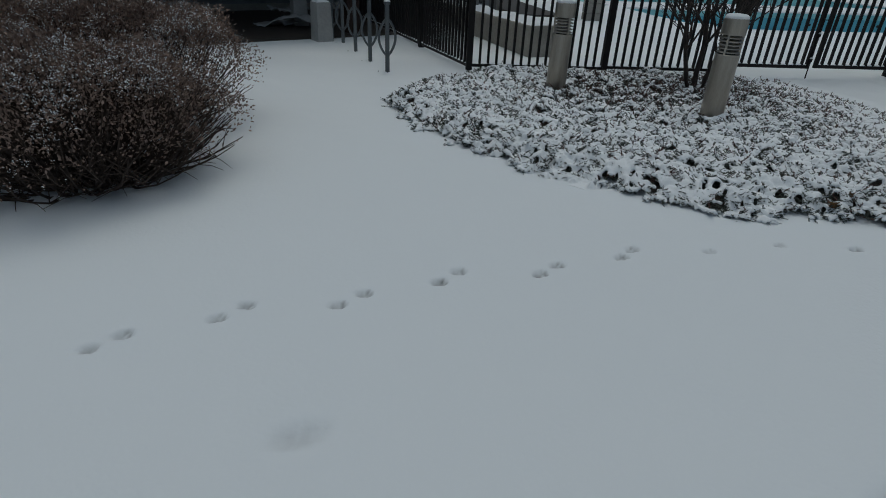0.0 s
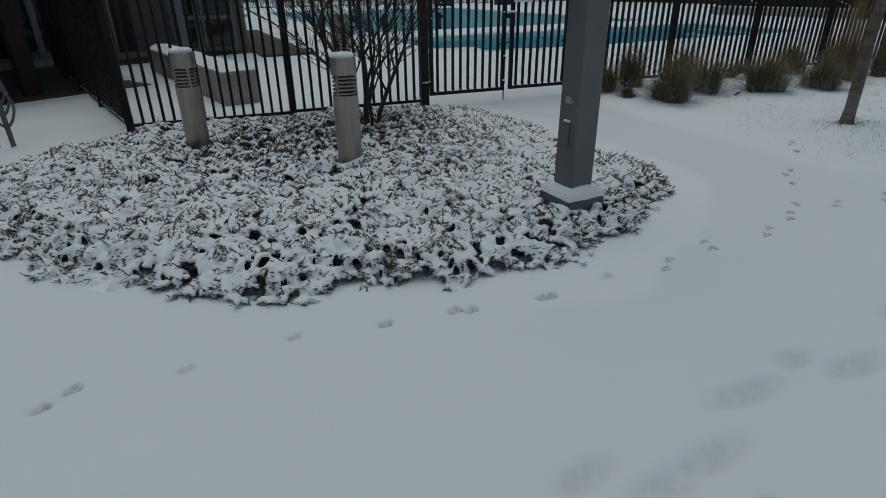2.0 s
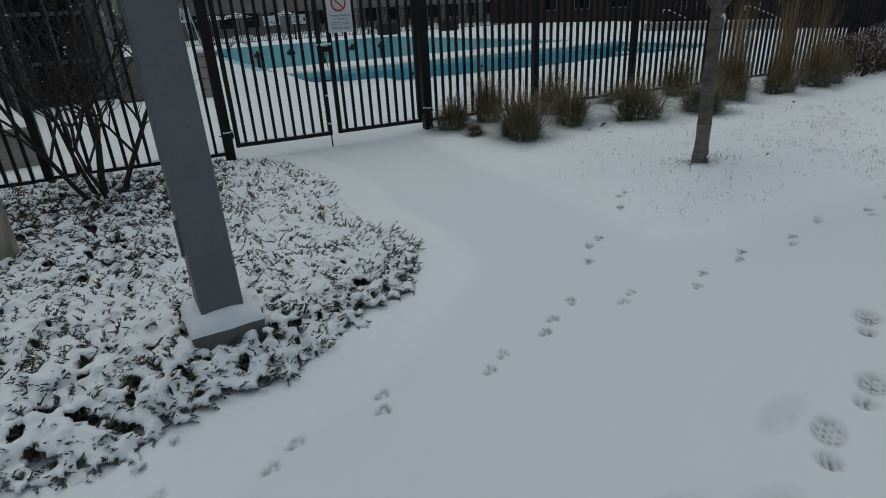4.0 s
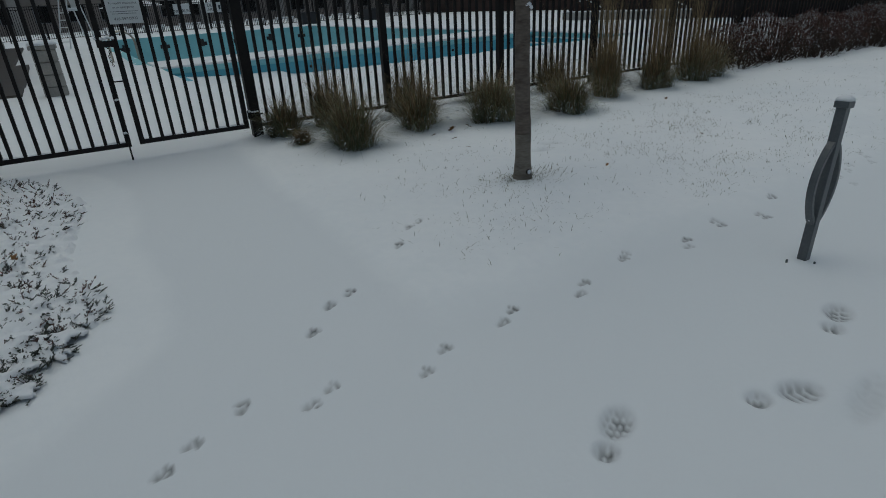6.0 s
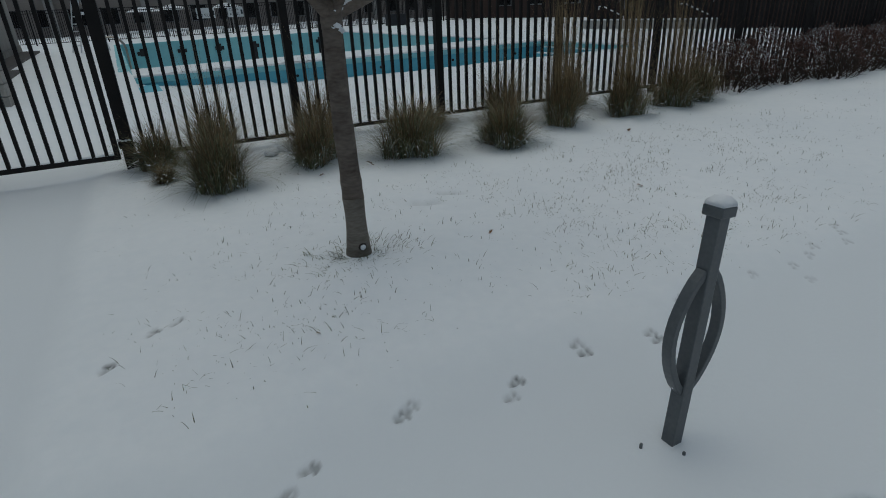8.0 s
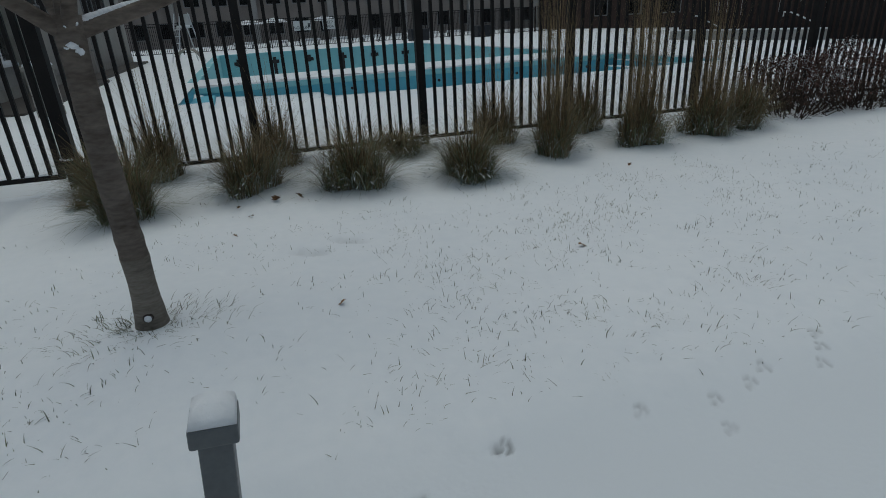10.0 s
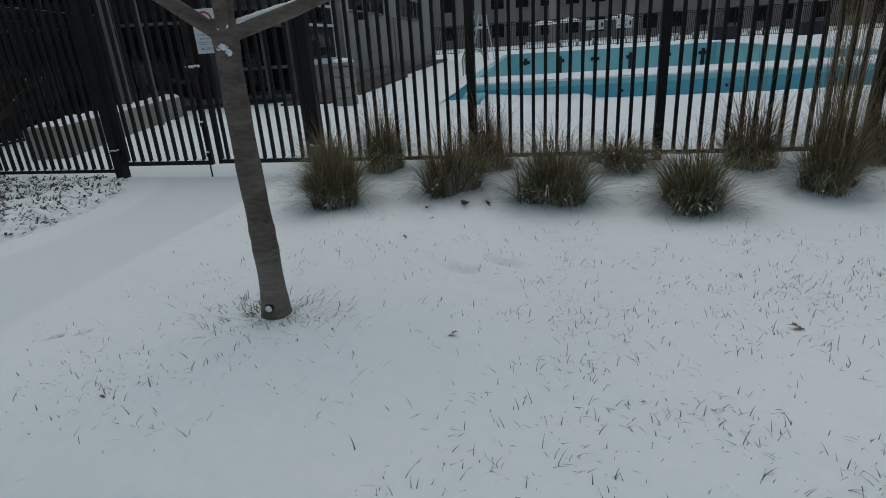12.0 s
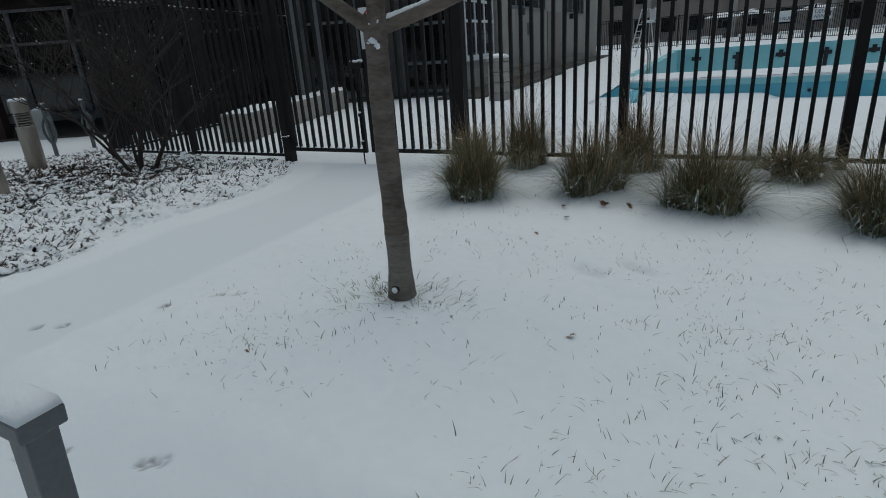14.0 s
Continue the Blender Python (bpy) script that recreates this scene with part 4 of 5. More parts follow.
prof = [(0.035 * math.cos(t), 0.035 * math.sin(t)) for t in np.linspace(0, 2 * math.pi, 17)[:-1]]
sp.add([(-0.1 - dx, p[0], 0.63 + p[1] + (0.06 if p[1] > 0 else -0.06)) for dx in (-0.003, 0.012) for p in prof],
       [tuple(range(15, -1, -1)), tuple(range(16, 32))] + [(k, (k + 1) % 16, 16 + (k + 1) % 16, 16 + k) for k in range(16)])
cover = part("handhole_cover", sp, GREY_PAINT, lamp, "grey oval hand-hole cover")
sp = Soup()
for k in range(4):
    sp.lump((-0.108, -0.022 + 0.014 * k, 0.728), (0.012, 0.014, 0.01), R)
part("snow", sp, SNOW_CAP, cover, smooth=True)
sp = Soup()
sp.box((-0.1005, 0.01, 0.87), (0.003, 0.05, 0.045))
sp.box((-0.1005, -0.03, 0.865), (0.003, 0.012, 0.03))
part("sticker", sp, PALE_CONCRETE, lamp, "worn pale sticker")
sp = Soup()
sp.box((0, -0.112, 1.98), (0.42, 0.006, 0.56))
part("sign_plate", sp, SIGN_WHITE, lamp, "pale sign plate clamped to the post", bevel=0.002)
sp = Soup()
sp.box((0, -0.5, 5.16), (0.28, 1.0, 0.09))
part("lamp_head", sp, GREY_PAINT, lamp, bevel=0.02)


# ---- bike posts ----
def bike_post(at, rz, tilt=0.0):
    b = thing("bike_post", "dark grey steel bike post with a curved hoop and snow cap", "bike rack", "bike posts", at=at, rz=rz)
    b.matrix_basis = pose(at[0], at[1], at[2], -0.2 * tilt, tilt, rz)
    w = 0.025
    sp = Soup()
    sp.box((0, 0, 0.375), (2 * w, 2 * w, 0.95))
    part("shaft", sp, RACK_PAINT, b, bevel=0.004)
    sp = Soup()
    sp.box((0, 0, 0.858), (0.071, 0.071, 0.034))
    sp.add([(x * q, y * q, z) for z, q in ((0.875, 0.0355), (0.898, 0.021)) for x, y in ((-1, -1), (1, -1), (1, 1), (-1, 1))],
           [(3, 2, 1, 0), (4, 5, 6, 7), (0, 1, 5, 4), (1, 2, 6, 5), (2, 3, 7, 6), (3, 0, 4, 7)])
    part("cap", sp, RACK_PAINT, b, bevel=0.004)
    sp = Soup()
    sp.add([(x * q, y * q, z) for z, q in ((0.8755, 0.034), (0.89, 0.031), (0.905, 0.016)) for x, y in ((-1, -1), (1, -1), (1, 1), (-1, 1))],
           [(3, 2, 1, 0), (8, 9, 10, 11)] + [(4 * i + k, 4 * i + (k + 1) % 4, 4 * i + 4 + (k + 1) % 4, 4 * i + 4 + k) for i in (0, 1) for k in range(4)])
    part("snow", sp, SNOW_CAP, b, smooth=True)
    for sgn in (-1, 1):
        sp = Soup()
        pts = []
        for t in np.linspace(0, 1, 15):
            pts.append((sgn * (w * 0.8 + 0.095 * math.sin(math.pi * t) ** 0.8), 0, 0.22 + 0.44 * t))
        for i, p in enumerate(pts):
            q = pts[min(i + 1, 14)]
            o = pts[max(i - 1, 0)]
            d = Vector((q[0] - o[0], 0, q[2] - o[2])).normalized()
            nn = Vector((d.z, 0, -d.x)) * 0.013
            c = Vector(p)
            sp.v += [tuple(c + nn + Vector((0, 0.019, 0))), tuple(c + nn - Vector((0, 0.019, 0))), tuple(c - nn - Vector((0, 0.019, 0))), tuple(c - nn + Vector((0, 0.019, 0)))]
        for i in range(14):
            for k in range(4):
                sp.f.append((i * 4 + k, i * 4 + (k + 1) % 4, (i + 1) * 4 + (k + 1) % 4, (i + 1) * 4 + k))
        hoop = part("hoop", sp, RACK_PAINT, b, "curved flat hoop bar", bevel=0.004)
        sp = Soup()
        sp.lump((sgn * (w + 0.016), 0, 0.245), (0.016, 0.015, 0.014), R)
        part("snow", sp, SNOW_CAP, hoop, smooth=True)
    for dx, dy in ((-0.12, 0.03), (-0.02, -0.07)):
        sp = Soup()
        sp.lathe([(0.006, -0.02), (0.006, 0.003), (0.004, 0.006)], (dx, dy, 0.004), 10)
        part("anchor_bolt", sp, RACK_PAINT, b)
    return b


bike_post((9.965, 2.94, gz(9.965, 2.94)), 2, 5.1)
for k in range(6):
    x, y = 0.531 - 0.2577 * k, 8.115 + 0.828 * k
    bike_post((x, y, gz(x, y)), 17)


# ---- concrete ----
def concrete_bollard(at, rz):
    b = thing("concrete_bollard", "square pale concrete bollard with a snow-dusted pointed top", "bollard", "concrete bollards", at=at, rz=rz)
    sp = Soup()
    w0, w1 = 0.155, 0.135
    sp.add([(x * w, y * w, z) for z, w in ((-0.1, w0), (0.60, w1), (0.66, 0.02)) for x, y in ((-1, -1), (1, -1), (1, 1), (-1, 1))],
           [(3, 2, 1, 0), (8, 9, 10, 11)] + [(4 * i + k, 4 * i + (k + 1) % 4, 4 * i + 4 + (k + 1) % 4, 4 * i + 4 + k) for i in (0, 1) for k in range(4)])
    part("body", sp, PALE_CONCRETE, b, bevel=0.012)
    sp = Soup()
    sp.add([(x * w, y * w, z) for z, w in ((0.607, w1), (0.672, 0.03)) for x, y in ((-1, -1), (1, -1), (1, 1), (-1, 1))],
           [(4, 5, 6, 7)] + [(k, (k + 1) % 4, 4 + (k + 1) % 4, 4 + k) for k in range(4)])
    part("snow", sp, SNOW_CAP, b, bevel=0.01)


for x, y, a in ((-0.66, 11.14, 32), (-1.32, 13.0, 25), (-3.2, 10.0, 30)):
    concrete_bollard((x, y, 0), a)

seat = thing("seat_wall", "long weathered concrete seat wall with snow along its top", "bench")
sd = (Vector((1.75, 14.6)) - Vector((3.12, 9.75))).normalized()
sn = Vector((sd.y, -sd.x))
for i in range(3):
    sp = Soup()
    a0, a1 = 1.68 * i + 0.004, 1.68 * (i + 1) - 0.004
    q = [Vector((3.12, 9.75)) + sd * a + sn * n for a, n in ((a0, -0.29), (a0, 0.29), (a1, 0.29), (a1, -0.29))]
    sp.add([(p.x, p.y, z) for z in (-0.1, 0.48) for p in q], [(3, 2, 1, 0), (4, 5, 6, 7), (0, 1, 5, 4), (1, 2, 6, 5), (2, 3, 7, 6), (3, 0, 4, 7)])
    part("block", sp, CONCRETE, seat, bevel=0.03)
sp = snow_strip(5.0, 0.54, 0.05, 21)
s = part("snow", sp, SNOW_CAP, seat, smooth=True)
s.matrix_basis = pose(3.12 + sd.x * 0.02, 9.75 + sd.y * 0.02, 0.478, 0, 0, math.degrees(math.atan2(sd.y, sd.x)))

# loose sheets dumped under the canopy
for k, (x, y, rz, w, d) in enumerate(((-1.75, 12.85, 20, 0.9, 0.6), (-1.2, 12.6, -15, 0.8, 0.5), (-1.55, 13.3, 50, 0.7, 0.6))):
    GA, GB = np.meshgrid(np.linspace(-w / 2, w / 2, 14), np.linspace(-d / 2, d / 2, 10))
    hz = 0.05 + 0.22 * abs(fbm(GA, GB, 0.35, 40 + k, 3)) + 0.12 * k
    _a = (np.arange(9)[:, None] * 14 + np.arange(13)[None, :]).ravel()
    m = mesh_np("crumpled_sheet", np.stack([GA, GB, hz], -1), np.stack([_a, _a + 1, _a + 15, _a + 14], 1))
    ob = solid("crumpled_sheet", m, CARDBOARD, "crumpled grey sheet lying on the paving", "sheet", group="dumped sheets")
    so = ob.modifiers.new("thick", "SOLIDIFY")
    so.thickness = 0.015
    ob.matrix_basis = pose(x, y, -0.05, 0, 0, rz)


# ---- foliage helpers ----
def unit(a):
    return a / np.maximum(np.linalg.norm(a, axis=-1, keepdims=True), 1e-9)


def diamonds(base, d, ln, wd, fold=None):
    """A pointed leaf per row: quads from base along d."""
    d = unit(d)
    side = unit(np.cross(d, RN.normal(size=d.shape)))
    ln, wd = np.asarray(ln)[:, None], np.asarray(wd)[:, None]
    P = np.stack([base, base + d * ln * 0.45 + side * wd / 2, base + d * ln, base + d * ln * 0.45 - side * wd / 2], 1)
    return P


def quad_mesh(name, P):
    n = len(P)
    return mesh_np(name, P.reshape(-1, 3), np.arange(4 * n).reshape(n, 4))


def blades(base, yaw, height, reach, droop, width, segs=4):
    """Curved tapering strips that rise and bend over."""
    n = len(base)
    t = np.linspace(0, 1, segs + 1)
    out = np.stack([np.cos(yaw), np.sin(yaw), np.zeros(n)], -1)
    side = np.stack([-np.sin(yaw), np.cos(yaw), np.zeros(n)], -1)
    ctr = base[:, None, :] + out[:, None, :] * (reach[:, None] * t[None] ** 1.6)[..., None]
    ctr[..., 2] += height[:, None] * (t[None] - droop[:, None] * t[None] ** 3)
    w = width[:, None] * (1 - 0.9 * t[None] ** 2) / 2
    L, Rr = ctr - side[:, None, :] * w[..., None], ctr + side[:, None, :] * w[..., None]
    V = np.stack([L, Rr], 2).reshape(n, -1, 3)
    k = 2 * (segs + 1)
    f = np.array([[2 * i, 2 * i + 1, 2 * i + 3, 2 * i + 2] for i in range(segs)])
    F = (np.arange(n)[:, None, None] * k + f[None]).reshape(-1, 4)
    return V.reshape(-1, 3), F


# ---- ground cover: creeping juniper under broken snow ----
bed = thing("juniper_bed", "low spreading juniper ground cover half buried in broken snow", "ground cover", kind="stuff")


def flat_part(x, y):
    """1 where the juniper lies thin under an almost whole sheet of snow."""
    return ramp(4.9, 5.7, x) * ramp(4.3, 5.1, y)


def mounds(x, y):
    wx, wy = 0.10 * fbm(x, y, 0.3, 31, 2), 0.10 * fbm(x, y, 0.3, 32, 2)
    return np.clip(domes(x + wx, y + wy, 0.36, 71), -0.35, 1)


def bed_height(x, y, d):
    return ramp(-0.03, 0.42, d) * (0.095 + 0.06 * mounds(x, y) + 0.05 * fbm(x, y, 0.6, 21, 2)) * (1 - 0.5 * flat_part(x, y))


def bare(x, y):
    """Patches where twigs show more: round the bollards and at the back."""
    p = np.exp(-(((x - 3.2) / 0.8) ** 2 + ((y - 6.6) / 0.7) ** 2)) + 0.8 * np.exp(-(((x - 4.6) / 0.7) ** 2 + ((y - 6.9) / 0.8) ** 2))
    return p


def bed_points(r, n, inner):
    """Spots spread over the bed at least `inner` metres inside its edge, and the way out from each."""
    x, y = r.uniform(0.3, 6.6, n), r.uniform(3.0, 8.4, n)
    d = bed_depth(x, y) + 0.22 * vnoise(x, y, 0.45, 64) + 0.1 * vnoise(x, y, 0.2, 65)
    k = np.nonzero(d > inner)[0]
    x, y, d = x[k], y[k], d[k]
    g = 0.03
    ox, oy = bed_depth(x + 0.05, y) - bed_depth(x - 0.05, y), bed_depth(x, y + 0.05) - bed_depth(x, y - 0.05)
    mx, my = mounds(x + g, y) - mounds(x - g, y), mounds(x, y + g) - mounds(x, y - g)
    w = ramp(0.4, 0.1, d)
    ang = np.arctan2(-(my + 3 * w * oy), -(mx + 3 * w * ox))
    return x, y, d, ang


st = 0.009
bx, by = np.arange(0.2, 6.8, st), np.arange(2.95, 8.45, st)
BX, BY = np.meshgrid(bx, by)
GZ = ground_base(BX, BY)
D = bed_depth(BX, BY)
RAG = 0.7 * fbm(BX, BY, 0.035, 36, 2)
HT = np.full(BX.shape, -1.0)
# sheets of snow that fill the hollows
fill = 0.95 * flat_part(BX, BY) + 1.0 * vnoise(BX, BY, 0.6, 91) + 0.5 * vnoise(BX, BY, 0.17, 92) + 0.3 * vnoise(BX, BY, 0.06, 93) - 0.8 * bare(BX, BY)
low = GZ + 0.5 * bed_height(BX, BY, D) + 0.014 * fbm(BX, BY, 0.12, 94, 3)
HT = np.where((fill > 0.16) & (D > -0.05), low - 0.004 + 0.022 * ramp(-0.02, 0.15, D) * np.sqrt(np.clip((fill - 0.16) / 0.25, 0, 1)), HT)

# the blanket on the shoots, broken by hollows
wx, wy = 0.04 * fbm(BX, BY, 0.12, 31, 2), 0.04 * fbm(BX, BY, 0.12, 32, 2)
hum = np.maximum(domes(BX + wx, BY + wy, 0.13, 41), 0.8 * domes(BX - wy, BY + wx, 0.09, 45))
cov = 0.7 * hum + 1.2 * fbm(BX, BY, 0.06, 33, 3) - 0.05 + 0.45 * vnoise(BX, BY, 0.26, 35) + 0.3 * vnoise(BX, BY, 0.9, 34) - 0.02 - 0.42 * bare(BX, BY) + 0.25 * flat_part(BX, BY) - 0.12 * ramp(0.55, 0.2, D) - 0.6 * ramp(0.14, 0.03, D + 0.22 * vnoise(BX, BY, 0.45, 64) + 0.1 * vnoise(BX, BY, 0.2, 65))
blanket = GZ + 0.76 * bed_height(BX, BY, D) + 0.036 * np.clip(hum, -0.2, 1) + 0.022 * np.sqrt(np.clip(cov / 0.25, 0, 1.5)) + 0.010 * fbm(BX, BY, 0.04, 36, 2) - 0.022
HT = np.maximum(HT, np.where((cov > 0) & (D > 0.0), blanket, -1.0))

r = np.random.RandomState(3)
SPX, SPY, SPD, SPA = bed_points(r, 8000, 0.045)
TIPS = []
for x, y, d, a0 in zip(SPX, SPY, SPD, SPA):
    a0 += r.normal(0, 0.75)
    flat = float(flat_part(x, y))
    if r.uniform() < 0.72 * flat:
        continue
    bz = gz(x, y) + float(bed_height(np.array([x]), np.array([y]), np.array([d]))[0]) * r.uniform(0.84, 1.02) - 0.004
    snowy = r.uniform() > 0.9 * float(bare(x, y)) * 0.75 + 0.06
    rise = r.uniform(-0.2, 0.3)
    for j in range(r.randint(3, 6)):
        a = a0 + (0.0 if j == 0 else r.uniform(-1.1, 1.1))
        far_ = r.uniform(0.0, 0.06) if j else 0.04
        L, W, T = r.uniform(0.024, 0.048), r.uniform(0.016, 0.027), r.uniform(0.014, 0.028)
        cx, cy = x + math.cos(a) * far_, y + math.sin(a) * far_
        cz = bz + rise * far_ + r.uniform(-0.005, 0.005)
        TIPS.append((cx + 0.75 * L * math.cos(a), cy + 0.75 * L * math.sin(a), cz - 0.001, a, rise, flat))
        if not snowy or r.uniform() < 0.1:
            continue
        i0, i1 = int((cx - L - bx[0]) / st), int((cx + L - bx[0]) / st) + 2
        j0, j1 = int((cy - L - by[0]) / st), int((cy + L - by[0]) / st) + 2
        if i0 < 0 or j0 < 0:
            continue
        u, v = BX[j0:j1, i0:i1] - cx, BY[j0:j1, i0:i1] - cy
        p, q = u * math.cos(a) + v * math.sin(a), v * math.cos(a) - u * math.sin(a)
        e = (p / L) ** 2 + (q / W) ** 2 + RAG[j0:j1, i0:i1]
        z = np.where(e < 1, cz + rise * p - 0.25 * p * p / L + T * np.sqrt(np.clip(1 - e, 0, 1)), -1.0)
        HT[j0:j1, i0:i1] = np.maximum(HT[j0:j1, i0:i1], z)
for _ in range(2):
    ok = HT > -0.5
    near = [(np.roll(HT, k, a), np.roll(ok, k, a)) for a in (0, 1) for k in (-1, 1)]
    tot = np.where(ok, 2 * HT, 0.0) + sum(np.where(o & (abs(h_ - HT) < 0.05), h_, 0.0) for h_, o in near)
    cnt = 2 * ok + sum((o & (abs(h_ - HT) < 0.05)).astype(float) for h_, o in near)
    HT = np.where(ok, tot / np.maximum(cnt, 1), HT)
corner = np.stack([HT[:-1, :-1], HT[1:, :-1], HT[:-1, 1:], HT[1:, 1:]])
okf = (corner.min(0) > -0.5) & (corner.max(0) - corner.min(0) < 0.05)
jj, ii = np.nonzero(okf)
w_ = len(bx)
F = np.stack([jj * w_ + ii, jj * w_ + ii + 1, (jj + 1) * w_ + ii + 1, (jj + 1) * w_ + ii], 1)
used, F = np.unique(F, return_inverse=True)
V = np.stack([BX, BY, HT], -1).reshape(-1, 3)[used]
# a rounded-under rim gives the crust its thickness
F = F.reshape(-1, 4)
E_ = np.concatenate([F[:, [k, (k + 1) % 4]] for k in range(4)])
key = np.minimum(E_[:, 0], E_[:, 1]) * len(V) + np.maximum(E_[:, 0], E_[:, 1])
_, first, times = np.unique(key, return_index=True, return_counts=True)
rim_e = E_[first[times == 1]]
rv, ri = np.unique(rim_e, return_inverse=True)
ri = ri.reshape(-1, 2) + len(V)
F = np.concatenate([F, np.stack([rim_e[:, 1], rim_e[:, 0], ri[:, 0], ri[:, 1]], 1)])
V = np.concatenate([V, V[rv] - np.array([0, 0, 0.013])])
part("snow", mesh_np("snow", V, F.reshape(-1, 4), True), SNOW_CAP, bed, "broken snow lying on the juniper")
# dark litter and stems below
LX, LY = BX[::3, ::3], BY[::3, ::3]
LD = bed_depth(LX, LY) + 0.22 * vnoise(LX, LY, 0.45, 64) + 0.1 * vnoise(LX, LY, 0.2, 65)
okm = LD > 0.17
LZ = ground_base(LX, LY) + bed_height(LX, LY, LD) * 0.4 - 0.012 + 0.03 * fbm(LX, LY, 0.09, 37, 2) + 0.02 * fbm(LX, LY, 0.03, 38, 2)
okf = okm[:-1, :-1] & okm[1:, :-1] & okm[:-1, 1:] & okm[1:, 1:]
jj, ii = np.nonzero(okf)
w_ = LX.shape[1]
F = np.stack([jj * w_ + ii, jj * w_ + ii + 1, (jj + 1) * w_ + ii + 1, (jj + 1) * w_ + ii], 1)
used, F = np.unique(F, return_inverse=True)
part("litter", mesh_np("litter", np.stack([LX, LY, LZ], -1).reshape(-1, 3)[used], F.reshape(-1, 4)), TWIG, bed, "dark stems and litter")


def sprigs(name, B, ang, el, L, mat, r, pairs=6):
    """Short feathery shoots, each a stem with paired scaly twiglets."""
    m = len(B)
    D3 = np.stack([np.cos(ang) * np.cos(el), np.sin(ang) * np.cos(el), np.sin(el)], -1)
    Q = [diamonds(B, D3, L * 1.05, L * 0.12)]
    side = unit(np.cross(D3, np.array([0, 0, 1.0])))
    up = np.cross(side, D3)
    for t in np.linspace(0.15, 0.95, pairs):
        for s_ in (-1, 1):
            dd = D3 * 0.8 + side * s_ * r.uniform(0.2, 0.75, (m, 1)) + up * r.uniform(-0.2, 0.5, (m, 1))
            Q.append(diamonds(B + D3 * (L * t)[:, None], dd, L * r.uniform(0.25, 0.5, m) * (1.15 - 0.6 * t), L * 0.11))
    return part(name, quad_mesh(name, np.concatenate(Q)), mat, bed)


TIPS = np.array(TIPS)
r = np.random.RandomState(13)
n = len(TIPS)
sprigs("needle_foliage", TIPS[:, :3], TIPS[:, 3] + r.normal(0, 0.35, n), np.clip(TIPS[:, 4] * 0.6 + r.normal(0.10, 0.33, n) + 0.35 * TIPS[:, 5], -0.5, 1.3), r.uniform(0.026, 0.060, n), NEEDLE, r)
# inner shoots that show in the hollows
x, y, d, a = bed_points(r, 34000, 0.07)
k = np.nonzero(r.uniform(size=len(x)) > 0.8 * flat_part(x, y))[0]
x, y, d, a = x[k], y[k], d[k], a[k]
n = len(x)
z = ground_base(x, y) + bed_height(x, y, d) * r.uniform(0.48, 0.88, n)
sprigs("inner_foliage", np.stack([x, y, z], -1), a + r.normal(0, 1.2, n), r.uniform(0.0, 0.9, n), r.uniform(0.04, 0.08, n), NEEDLE, r, 5)
# brown shoots where the snow is thin
x, y, d, a = bed_points(r, 26000, 0.05)
k = np.nonzero(r.uniform(size=len(x)) < np.clip(0.75 * bare(x, y) + 0.15 + 0.25 * ramp(0.25, 0.45, vnoise(x, y, 0.5, 62)), 0, 1))[0]
x, y, d, a = x[k], y[k], d[k], a[k]
n = len(x)
z = ground_base(x, y) + bed_height(x, y, d) * r.uniform(0.6, 1.05, n)
sprigs("brown_foliage", np.stack([x, y, z], -1), a + r.normal(0, 1.2, n), r.uniform(0.1, 1.1, n), r.uniform(0.04, 0.09, n), RED_TWIG, r, 4)

# ---- fallen leaves ----
leaf_sp = Soup()
outl = [(0, -0.5), (0.1, -0.3), (0.3, -0.28), (0.16, -0.12), (0.42, 0.02), (0.18, 0.1), (0.3, 0.3), (0.1, 0.28), (0, 0.5), (-0.1, 0.28), (-0.3, 0.3), (-0.18, 0.1), (-0.42, 0.02), (-0.16, -0.12), (-0.3, -0.28), (-0.1, -0.3)]
leaf_sp.add([(x * 0.12, y * 0.14, 0.02 * abs(x) * 2 + 0.01 * math.sin(7 * y)) for x, y in outl] + [(0, y * 0.14, 0.004) for y in (-0.3, 0.0, 0.28)],
            [(0, 1, 16), (1, 2, 3, 16), (3, 4, 17, 16), (4, 5, 17), (5, 6, 7, 18), (5, 18, 17), (7, 8, 18), (8, 9, 18), (9, 10, 11, 18), (11, 17, 18), (11, 12, 17), (12, 13, 16, 17), (13, 14, 15, 16), (15, 0, 16)])
LEAF = leaf_sp.mesh("dead_leaf")
LEAF.materials.append(OAK_LEAF)
for x, y, dz, s, tilt in ((3.57, 3.5, 0.07, 1.0, 55), (3.76, 3.6, 0.10, 0.8, 70), (6.02, 5.6, 0.085, 0.8, 40), (5.72, 4.1, 0.07, 0.6, 50), (11.93, 5.06, 0.012, 0.5, 15), (10.39, 4.86, 0.012, 0.4, 20), (10.1, 7.0, 0.03, 0.9, 30),
                          (10.3, 6.95, 0.03, 0.7, 20), (9.8, 6.9, 0.02, 0.5, 20), (9.9, 6.62, 0.015, 0.45, 10), (9.8, 6.18, 0.015, 0.4, 10), (9.03, 4.2, 0.008, 0.22, 25), (13.4, 6.7, 0.015, 0.5, 10)):
    ob = tagged(new("dead_leaf", LEAF), "curled brown dead leaf on the snow", "leaf", "dead leaves")
    ob.matrix_basis = pose(x, y, gz(x, y) + dz, tilt, R.uniform(-20, 20), R.uniform(0, 360)) @ Matrix.Diagonal((s, s, s, 1))


